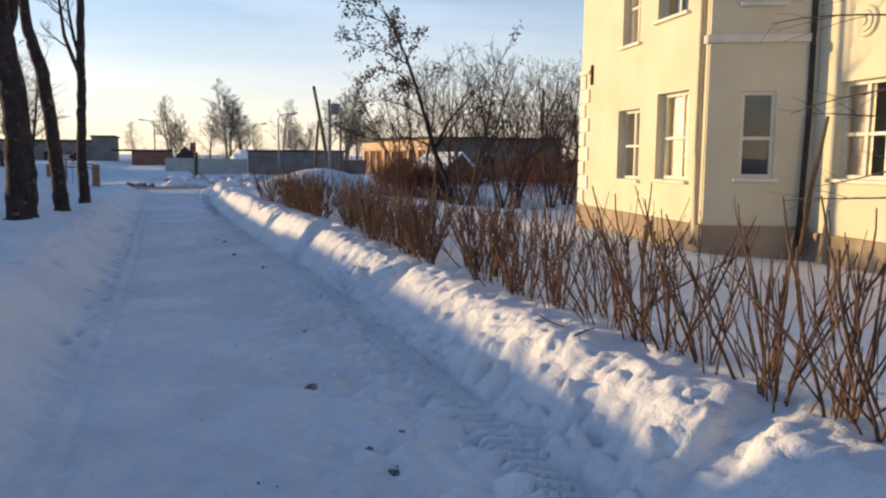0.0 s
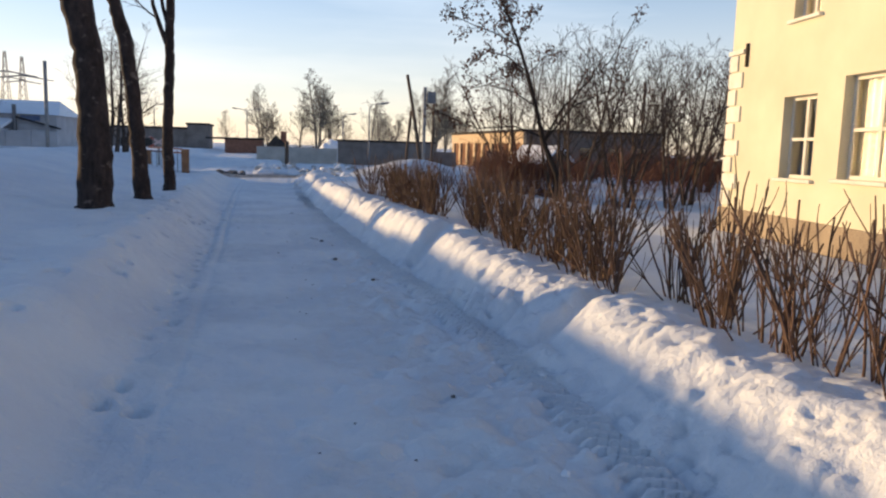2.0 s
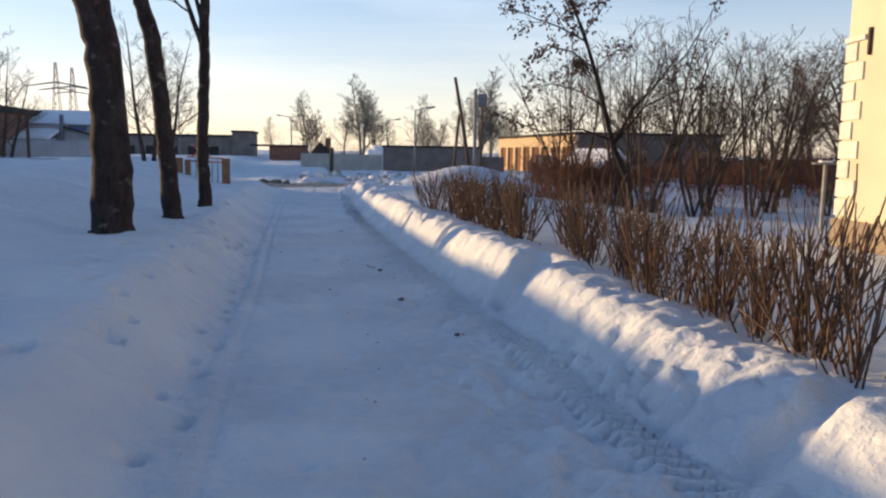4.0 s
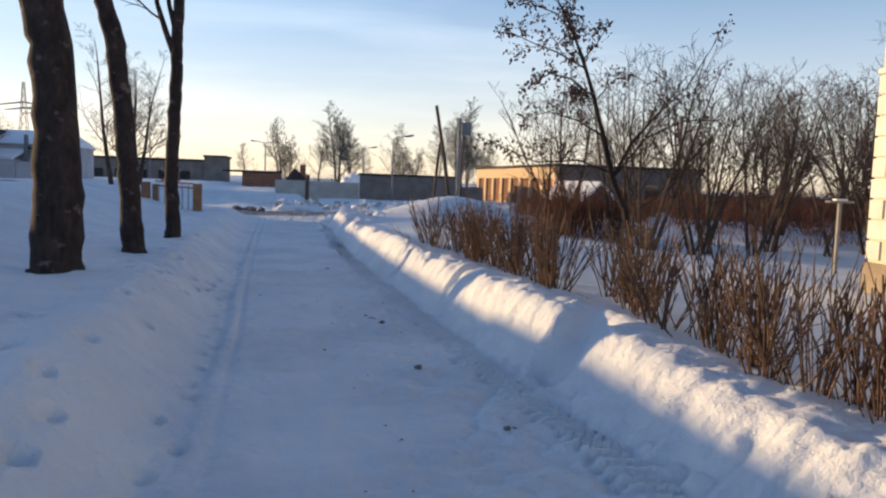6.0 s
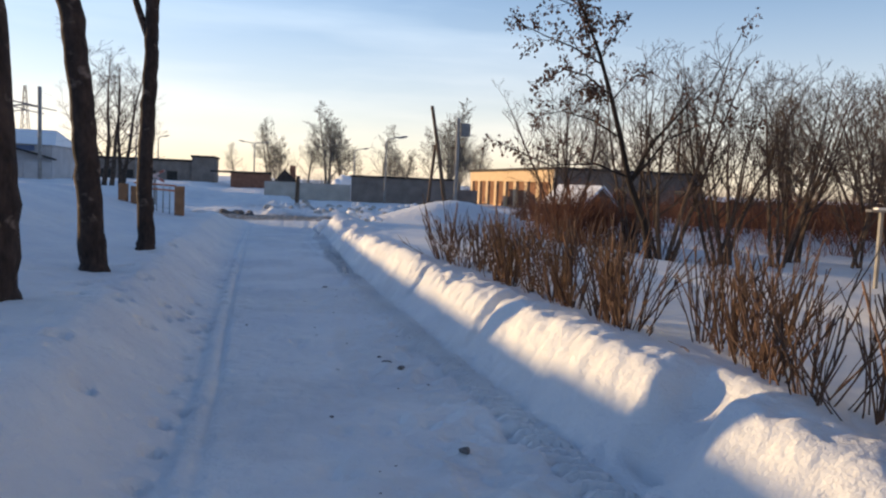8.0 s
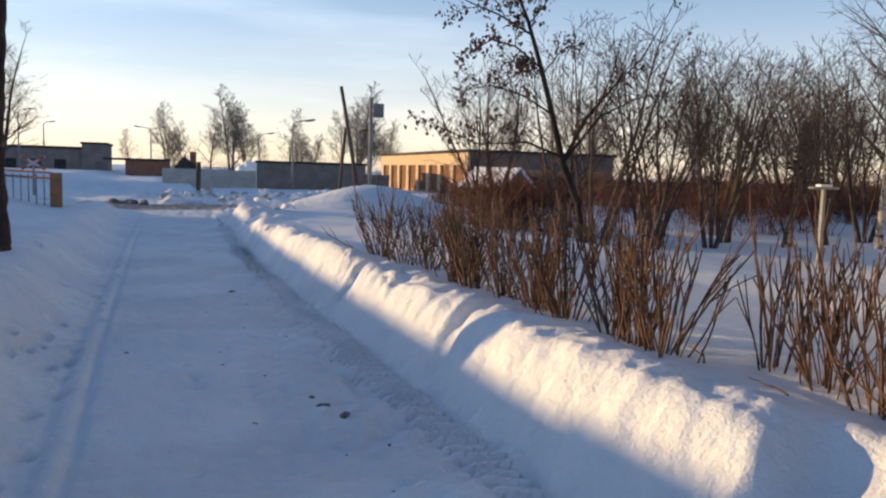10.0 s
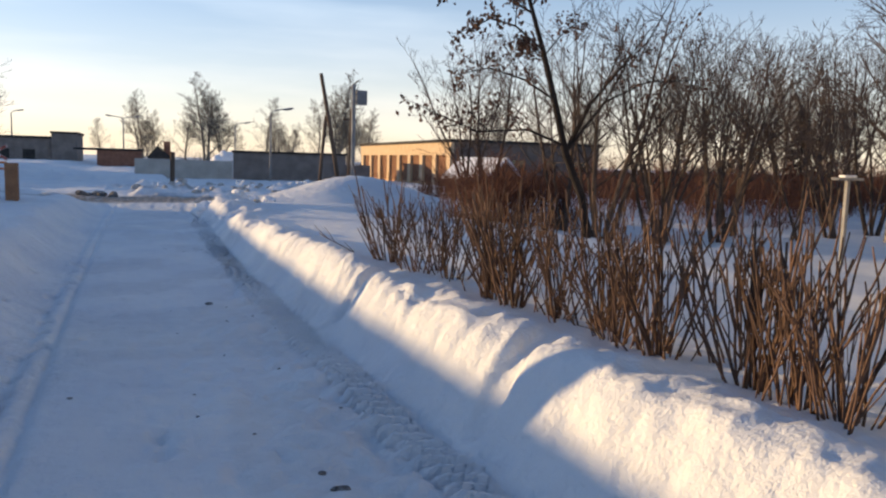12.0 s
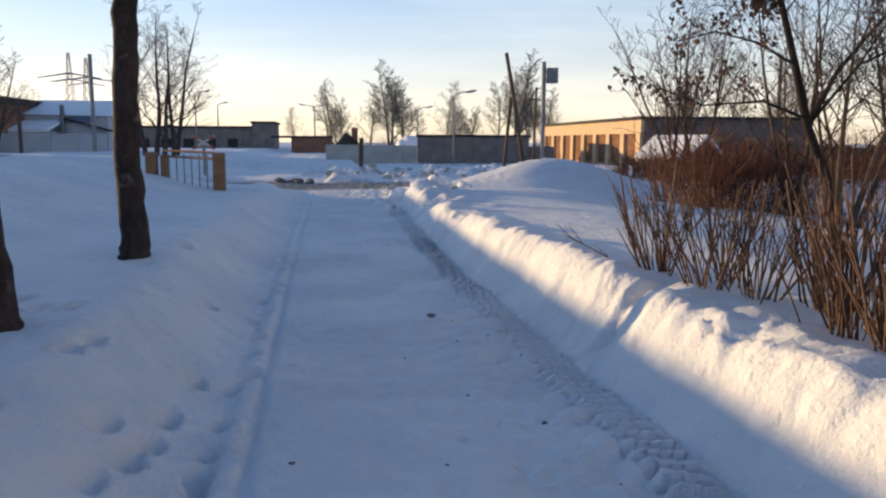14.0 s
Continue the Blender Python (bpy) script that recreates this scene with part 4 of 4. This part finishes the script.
for s in (-1, 1):
    m = Matrix.Translation((s * 0.82, 1.5, 1.80)) @ Matrix.Rotation(s * math.atan2(1.05, 1.5), 4, "Y")
    bmesh.ops.create_cube(bm, size=1, matrix=m @ Matrix.Diagonal((1.95, 3.3, 0.14, 1)))
part("roof_snow", bm, SNOW_ROOF, shed, "thick snow on the roof")

# ---- walls, posts and lamps at the end of the path ----
g = thing("block_garage", (6.5, 75.0, -0.02), "long low grey-brown garage wall with a dark roof edge", "garage", turn=-7.0)
boxes("wall", DARKWALL, g, (0, 9.0, 0, 5, -0.9, 1.86))
boxes("roof", TAR, g, (-0.12, 9.15, -0.15, 5.2, 1.86, 2.02))
boxes("lean_to", DARKWALL, g, (9.0, 11.2, 1.0, 5, -0.9, 1.1))
cf = thing("concrete_fence", (-0.83, 75.0, -0.02), "pale grey concrete panel fence in snow", "fence")
for k in range(7):
    boxes("panel", CONCRETE, cf, (1.04 * k, 1.04 * k + 1.0, 0, 0.12, -0.9, 1.19 - 0.006 * k), bevel=0.01)
    boxes("post", CONCRETE, cf, (1.04 * k + 1.0, 1.04 * k + 1.04, -0.03, 0.15, -0.9, 1.24 - 0.006 * k))
sn = thing("snow_heap", (6.9, 87.0, 0.6), "tall rounded snow heap beside the garage", "snow heap")
bm = bmesh.new()
bmesh.ops.create_icosphere(bm, subdivisions=4, radius=1.0)
for v in bm.verts:
    v.co *= 1 + 0.25 * noise.noise(v.co * 1.8)
    v.co.x *= 1.25
    v.co.z *= 1.4
part("lump", bm, SNOW_ROOF, sn)
ho = thing("hut", (1.25, 95.0, -0.45), "small dark hut with a steep black gable and a chimney", "hut")
bm = bmesh.new()
vs = [bm.verts.new(p) for p in ((-1.3, 0, 1.6), (1.3, 0, 1.6), (-0.2, 0, 2.9), (-1.3, 4, 1.6), (1.3, 4, 1.6), (-0.2, 4, 2.9))]
for f in ((0, 1, 2), (5, 4, 3), (0, 3, 4, 1), (0, 2, 5, 3), (1, 4, 5, 2)):
    bm.faces.new([vs[i] for i in f])
part("gable_roof", bm, TAR, ho)
boxes("wall", DARKWALL, ho, (-1.1, 1.1, 0.1, 3.9, -0.5, 1.62))
boxes("chimney", REDBRICK, ho, (0.4, 1.05, 1, 1.6, 1.7, 3.35))


def pole_thing(name, at, top, r, material, label, lean=(0, 0), r1=None):
    t = thing(name, at, label, "pole")
    V, F = [], []
    tube(V, F, [(0, 0, -0.5), (lean[0] * 0.5, lean[1] * 0.5, top * 0.5), (lean[0], lean[1], top)], [r, (r + (r1 or r)) / 2, r1 or r], 8)
    link_mesh("shaft", V, F, material, t, smooth=True)
    return t


bp_ = pole_thing("utility_pole", (8.43, 43.8, 0.1), 4.55, 0.09, GREYPOST, "grey concrete pole carrying a square metal box")
boxes("box", STEEL, bp_, (0.12, 0.56, -0.17, 0.17, 3.70, 4.31), bevel=0.02, label="dark square metal box")
boxes("bracket", STEEL, bp_, (0.05, 0.14, -0.05, 0.05, 3.8, 3.88))
boxes("bracket", STEEL, bp_, (0.05, 0.14, -0.05, 0.05, 4.1, 4.18))
V, F = [], []
tube(V, F, [(0.3, 0, 3.72), (0.42, 0, 3.5), (0.3, 0, 3.36), (0.06, 0, 3.42)], [0.014] * 4, 5)
link_mesh("cable", V, F, STEEL, bp_)
pole_thing("leaning_pole", (11.0, 57.0, -0.1), 6.6, 0.14, WOOD, "old dark wooden pole leaning to one side", (-1.23, 0), 0.11)
pole_thing("utility_pole", (34.6, 70.0, -0.3), 8.4, 0.13, WOOD, "tall dark wooden pole behind the thicket")
pole_thing("short_post", (1.62, 65.0, -0.35), 2.03, 0.15, WOOD, "short dark post standing in snow", (0.05, 0), 0.15)
pole_thing("stay_pole", (9.74, 57.2, -0.1), 4.15, 0.10, WOOD, "old dark wooden stay pole", (0.4, 0))
cp = pole_thing("utility_pole", (12.25, 60.0, -0.1), 4.9, 0.09, WOOD, "slim wooden pole with a short crossarm", (0.12, 0), 0.07)
boxes("crossarm", WOOD, cp, (-0.42, 0.42, -0.05, 0.05, 4.1, 4.2), bevel=0.01)


def street_lamp(at, top, arm, double=False, r=0.09):
    t = thing("street_lamp", at, "tall grey street lamp with a curved arm", "street lamp", "street lamps")
    V, F = [], []
    tube(V, F, [(0, 0, -0.5), (0, 0, top * 0.6), (0, 0, top)], [r, r * 0.8, r * 0.6], 7)
    link_mesh("pole", V, F, GREYPOST, t, smooth=True)
    for s in ((1, -1) if double else (1,)):
        V, F = [], []
        tube(V, F, [(0, 0, top - 0.02), (s * arm * 0.2, 0, top + 0.25), (s * arm, 0, top + 0.45)], [r * 0.6, r * 0.5, r * 0.45], 6)
        link_mesh("arm", V, F, GREYPOST, t)
        bm = bmesh.new()
        bmesh.ops.create_icosphere(bm, subdivisions=2, radius=1, matrix=Matrix.Translation((s * (arm + 0.3), 0, top + 0.45)) @ Matrix.Rotation(-s * 0.2, 4, "Y") @ Matrix.Diagonal((0.45, 0.16, 0.10, 1)))
        part("lamp_head", bm, STEEL, t)


street_lamp((9.15, 73.0, -0.3), 5.2, 1.1)
street_lamp((10.2, 110.0, 0.0), 5.35, 1.2, r=0.11)
street_lamp((-2.9, 122.0, 0.0), 6.05, 1.45, True, r=0.12)
street_lamp((-18.5, 120.0, 0.0), 7.6, 1.3, r=0.12)
street_lamp((-16.5, 126.0, 0.0), 6.4, 0.8, r=0.12)

# ---- far houses and trees ----
fb = thing("flat_building", (-2.8, 121.5, -1.0), "long flat-roofed grey building far away", "building")
boxes("wall", DARKWALL, fb, (-40, -8.6, 0, 9, -1, 4.2), (-8.55, -5.6, -0.5, 9, -1, 4.9))
boxes("roof", TAR, fb, (-40.2, -8.4, -0.2, 9.2, 4.2, 4.5), (-8.7, -5.4, -0.7, 9.2, 4.9, 5.15))
for k in range(10):
    boxes("window", TAR, fb, (-38 + 2.9 * k, -36.6 + 2.9 * k, -0.05, -0.01, 1.2, 2.8))
lb = thing("brick_outhouse", (-5.6, 112.0, -0.2), "low red-brown brick outhouse", "outhouse")
boxes("wall", REDBRICK, lb, (0, 5.0, 0, 4, -1, 2.1))
boxes("roof", TAR, lb, (-2.5, 5.2, -0.2, 4.2, 2.1, 2.35))

bn = thing("barn", (-22.6, 82.0, 0.0), "pale barn with a snow-covered roof and blue sheet gable", "barn")
boxes("wall", PALEWALL, bn, (-3.4, 3.4, 0, 9, -0.6, 3.62))
bm = bmesh.new()
vs = [bm.verts.new(p) for p in ((-3.7, -0.4, 3.6), (3.75, -0.4, 3.5), (2.7, 4.3, 5.0), (-3.7, 4.3, 5.0), (-3.7, 9.4, 3.6), (3.75, 9.4, 3.5))]
for f in ((0, 1, 2, 3), (3, 2, 5, 4), (1, 5, 2), (0, 3, 4), (0, 4, 5, 1)):
    bm.faces.new([vs[i] for i in f])
part("roof", bm, SNOW_ROOF, bn, "snow-covered roof")
boxes("gable_trim", BLUE, bn, (0.3, 2.0, -0.06, -0.01, 2.95, 3.42), label="blue sheet cladding")
boxes("lean_to", PALEWALL, bn, (-3.2, -0.6, -3.4, -0.02, -0.6, 2.2))
bm = bmesh.new()
bmesh.ops.create_cube(bm, size=1, matrix=Matrix.Translation((-1.8, -1.7, 2.62)) @ Matrix.Rotation(0.22, 4, "X") @ Matrix.Diagonal((3.0, 3.7, 0.25, 1)))
part("lean_to_snow", bm, SNOW_ROOF, bn, "snow on the lean-to roof")
bm = bmesh.new()
bmesh.ops.create_cube(bm, size=1, matrix=Matrix.Translation((1.9, -0.25, 2.75)) @ Matrix.Rotation(0.26, 4, "Y") @ Matrix.Diagonal((3.9, 0.5, 0.14, 1)))
part("canopy", bm, TAR, bn, "dark sloping canopy edge")
boxes("chimney_pipe", STEEL, bn, (-0.25, 0.05, -0.5, -0.2, 0.2, 4.4), bevel=0.03)
yard = thing("yard_wall", (-24.0, 76.0, 0.0), "long pale concrete yard wall behind the snow field", "wall")
for k in range(6):
    boxes("panel", PALEWALL, yard, (-6.0 + 2.05 * k, -4.0 + 2.05 * k, 0, 0.15, -0.6, 1.95), bevel=0.02)
bb = thing("brick_house", (-3.0, 71.5, -1.6), "dark red brick building with a flat roof", "building")
bb.scale = (1.4, 1.4, 1.4)
boxes("wall", REDBRICK, bb, (-30, -16.3, 0, 10, -0.5, 4.2))
boxes("roof", TAR, bb, (-30.2, -16.1, -0.2, 10.2, 4.2, 4.6))
boxes("canopy", TAR, bb, (-30.0, -15.9, -0.7, 0.0, 2.75, 2.95), label="dark canopy above the ground floor")
pole_thing("utility_pole", (-17.8, 73.3, 0.0), 7.7, 0.15, GREYPOST, "grey concrete utility pole in snow")
pole_thing("utility_pole", (-21.9, 70.5, 0.0), 4.3, 0.13, WOOD, "short dark wooden pole beside the brick building")


def pylon(at, h, w):
    t = thing("pylon", at, "distant steel lattice pylon with crossarms", "pylon", "pylons")
    V, F = [], []
    for s in (-1, 1):
        for q in (-1, 1):
            tube(V, F, [(s * w, q * w, 0), (s * 0.15 * w, q * 0.15 * w, h)], [0.09, 0.06], 4)
    for k in range(10):
        z0, z1 = h * k / 10, h * (k + 1) / 10
        a, b = w * (1 - 0.85 * k / 10), w * (1 - 0.85 * (k + 1) / 10)
        tube(V, F, [(-a, -a, z0), (b, -b, z1)], [0.05, 0.05], 3)
        tube(V, F, [(a, -a, z0), (-b, -b, z1)], [0.05, 0.05], 3)
    link_mesh("lattice", V, F, STEEL, t)
    V, F = [], []
    tube(V, F, [(-5, 0, h * 0.74), (0, 0, h * 0.79), (5, 0, h * 0.74)], [0.1, 0.2, 0.1], 4)
    tube(V, F, [(-3, 0, h * 0.70), (0, 0, h * 0.73), (3, 0, h * 0.70)], [0.1, 0.15, 0.1], 4)
    link_mesh("crossarm", V, F, STEEL, t)


pylon((-43.7, 150, 0), 15.9, 1.0)
pylon((-41.6, 152, 0), 15.3, 1.0)

def far_mesh(seed, bark, rmin, boughs=24):
    rng = random.Random(seed)
    VT, FT, VC, FC = [], [], [], []
    for s in range(1 + seed % 3):
        pts = bent((0.3 * s, 0, -0.3), (0.12 * (s - 0.5), rng.uniform(-0.1, 0.1), 1), 10 * (1 - 0.12 * s), 12, 0.06, rng, 0.03)
        tube(VT, FT, pts, [0.15 * (1 - 0.92 * i / 12) for i in range(13)], 6)
        for k in range(boughs):
            u = 0.22 + 0.76 * (k + rng.random()) / boughs
            i = min(int(u * 12), 11)
            p = pts[i].lerp(pts[i + 1], u * 12 - i)
            a = rng.uniform(0, 6.283)
            grow(VC, FC, bent(p, (math.cos(a), math.sin(a), 1.0), 3.6 * (1.15 - 0.85 * u), 5, 0.12, rng, 0.05), 0.055 * (1.15 - u), rmin, 2, rng, 7, 0.52, 0.85, 0.03, 0.2, 3, None, rmin)
    out = []
    for nm, V, F in (("trunk", VT, FT), ("crown", VC, FC)):
        me = bpy.data.meshes.new(nm)
        me.from_pydata([tuple(v) for v in V], [], F)
        me.materials.append(bark)
        out.append(me)
    return out


FARV = [far_mesh(500 + i, HAZETWIG, 0.0105) for i in range(5)] + [far_mesh(520 + i, TWIG, 0.006, 11) for i in range(5)]
far_rng = random.Random(21)
for k, (x, y, h, lean) in enumerate(((9.3, 120, 11.5, 0), (6.8, 124, 9.0, 0.05), (11.6, 122, 9.5, 0), (27.2, 120, 13.0, 0.02), (25.0, 122, 9.5, 0), (30, 124, 10, 0.03), (-3.9, 130, 6.2, 0), (1.3, 135, 10.5, 0), (3.0, 140, 8.0, 0), (18.7, 130, 10, 0), (21, 135, 8, 0), (15, 140, 6.5, 0), (24, 140, 7, 0), (34, 130, 9, 0), (-10.9, 60, 9.6, 0), (-9.9, 62, 9.0, 0.08), (-21, 62, 8.5, 0.05), (-23, 60, 8, 0), (40, 90, 9, 0), (36, 75, 8.5, 0), (45, 80, 9, 0), (50, 70, 10, 0), (42, 60, 9, 0), (56, 62, 10, 0), (62, 75, 11, 0), (48, 52, 8, 0))):
    x -= 2.0 if y > 100 else 0.08 * max(x, 0)
    t = thing("far_tree", (x, y, -0.3), "bare tree with a fine crown far behind", "tree", "far trees", turn=far_rng.uniform(0, 360))
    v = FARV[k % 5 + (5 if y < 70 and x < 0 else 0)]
    t.scale = (h / 9.2 * far_rng.uniform(1.0, 1.25), h / 9.2 * far_rng.uniform(1.0, 1.25), h / 9.2)
    for nm, me in zip(("trunk", "crown"), v):
        new(nm, me).parent = t
brush("far_scrub", "distant bare scrub along the horizon", [((12, 40, 100, 118), 120), ((-2, 24, 128, 140), 110), ((40, 90, 60, 90), 120)], 3.2, 6, HAZETWIG, 63)
# ---- the low barrier with a crossing sign ----
gb = thing("barrier", (-2.29, 28.2, -0.05), "low barrier of ochre posts with metal rails in snow", "barrier")
boxes("post", POSTBRICK, gb, (-0.11, 0.11, -0.11, 0.11, 0.3, 1.22), bevel=0.015)
boxes("post", POSTBRICK, gb, (-1.62, -1.40, 1.0, 1.22, 0.3, 1.22), bevel=0.015)
boxes("post", POSTBRICK, gb, (-1.32, -1.18, 1.0, 1.16, 0.3, 1.16), bevel=0.015)
V, F = [], []
for z in (1.22, 1.10):
    tube(V, F, [(-1.25, 1.12, z + 0.03), (-0.1, 0.05, z)], [0.022, 0.022], 6)
link_mesh("rail", V, F, REDBRICK, gb)
for k in range(6):
    u = (k + 0.6) / 6.5
    boxes("bar", GREYPOST, gb, (-1.25 + 1.15 * u - 0.012, -1.25 + 1.15 * u + 0.012, 1.12 - 1.07 * u - 0.012, 1.12 - 1.07 * u + 0.012, 0.4, 1.18))
xs = thing("crossing_sign", (-5.15, 44.0, -0.2), "red and white crossed warning sign on a post", "sign")
boxes("post", GREYPOST, xs, (-0.05, 0.05, -0.05, 0.05, -0.3, 1.6))
for s in (-1, 1):
    bm = bmesh.new()
    bmesh.ops.create_cube(bm, size=1, matrix=Matrix.Translation((0, -0.08 + 0.02 * s, 1.55)) @ Matrix.Rotation(s * 0.55, 4, "Y") @ Matrix.Diagonal((1.0, 0.02, 0.10, 1)))
    part("arm", bm, SIGNPALE, xs)
    bm = bmesh.new()
    for e in (-0.47, 0.47):
        bmesh.ops.create_cube(bm, size=1, matrix=Matrix.Translation((0, -0.094 + 0.02 * s, 1.55)) @ Matrix.Rotation(s * 0.55, 4, "Y") @ Matrix.Translation((e * 0.75, 0, 0)) @ Matrix.Diagonal((0.22, 0.012, 0.085, 1)))
    part("red_band", bm, REDPAINT, xs)

# ---- small things lying on the path ----
crng = random.Random(8)


def clod(at, size):
    bm = bmesh.new()
    bmesh.ops.create_icosphere(bm, subdivisions=2, radius=size)
    off = Vector((crng.uniform(0, 50), crng.uniform(0, 50), 0))
    for v in bm.verts:
        v.co *= 1 + 0.6 * noise.noise(v.co / size * 1.3 + off)
        v.co.z *= 0.55
        v.co.x *= 1.25
    o = part("clod", bm, CLOD)
    o.matrix_basis = pose(at[0], at[1], gz(*at) + size * 0.2, 0, 0, crng.uniform(0, 360))
    tagged(o, "small dark frozen clod lying on the packed snow", "clod", "clods on the path")


for at, s in (((1.08, 5.15), 0.06), ((1.06, 12.08), 0.05), ((1.02, 14.03), 0.05), ((0.94, 14.25), 0.05), ((0.72, 18.65), 0.05), ((1.2, 4.02), 0.03), ((1.27, 3.79), 0.045), ((1.42, 4.19), 0.025), ((0.9, 14.44), 0.03), ((1.33, 10.6), 0.035), ((1.38, 10.62), 0.02), ((-0.23, 15.9), 0.02), ((1.0, 16.27), 0.025), ((1.31, 6.91), 0.025), ((0.39, 12.83), 0.02), ((0.43, 15.37), 0.018)):
    clod(at, s * 0.62)
for k in range(50):
    clod((crng.uniform(0.3, 1.3), crng.uniform(3, 24)), crng.uniform(0.004, 0.009))
for k, (x, y, a) in enumerate(((2.55, 4.35, 20), (2.5, 12.3, 70), (2.55, 12.9, 40), (2.75, 8.7, 30), (2.35, 14.5, 80), (2.62, 4.6, 120))):
    V, F = [], []
    r = random.Random(700 + k)
    pts = bent((0, 0, 0.01), (1, 0.1, 0.12), 0.22, 4, 0.15, r)
    tube(V, F, pts, [0.006, 0.006, 0.005, 0.004, 0.003], 5)
    tube(V, F, bent(pts[2], (0.6, 0.8, 0.2), 0.12, 2, 0.1, r), [0.004, 0.003, 0.002], 4)
    o = link_mesh("twig", V, F, TWIG)
    o.matrix_basis = pose(x, y, gz(x, y) + 0.02, 0, 0, a)
    tagged(o, "broken brown twig lying on the snow bank", "twig", "fallen twigs")


def chunk(at, size, material, label, category, group):
    bm = bmesh.new()
    bmesh.ops.create_icosphere(bm, subdivisions=2, radius=size)
    off = Vector((crng.uniform(0, 50), crng.uniform(0, 50), 0))
    for v in bm.verts:
        v.co *= 1 + 0.7 * noise.noise(v.co / size * 1.1 + off)
        v.co.z *= 0.7
    o = part("snow_chunk", bm, material)
    o.matrix_basis = pose(at[0], at[1], gz(*at) + size * 0.25, crng.uniform(-20, 20), crng.uniform(-20, 20), crng.uniform(0, 360))
    tagged(o, label, category, group)


for k in range(46):                     # ploughed chunks beyond the crossing
    chunk((crng.uniform(-0.5, 7.5), crng.gauss(45.5, 1.6)), crng.uniform(0.08, 0.22), DIRTY if k % 3 else SNOW_ROOF, "lump of dirty ploughed snow in a heap", "snow chunk", "ploughed snow")
for k in range(22):                     # and along the near side of the crossing
    chunk((crng.uniform(1.3, 3.2), crng.uniform(28.0, 34.0)), crng.uniform(0.07, 0.20), SNOW_ROOF if k % 4 else DIRTY, "broken lump of ploughed snow on the bank", "snow chunk", "broken snow on the bank")
for k in range(7):
    chunk((-1.4 + crng.gauss(0, 0.35), 38.8 + crng.gauss(0, 0.2)), crng.uniform(0.08, 0.2), CLOD, "dark frozen lump of earth beside the crossing road", "clod", "earth lumps")
for k in range(12):                     # crumbs below the bank
    chunk((crng.uniform(1.5, 1.95), crng.uniform(2.8, 9.0)), crng.uniform(0.010, 0.022), SNOW_ROOF, "small crumb of snow below the bank", "snow chunk", "crumbs below the bank")
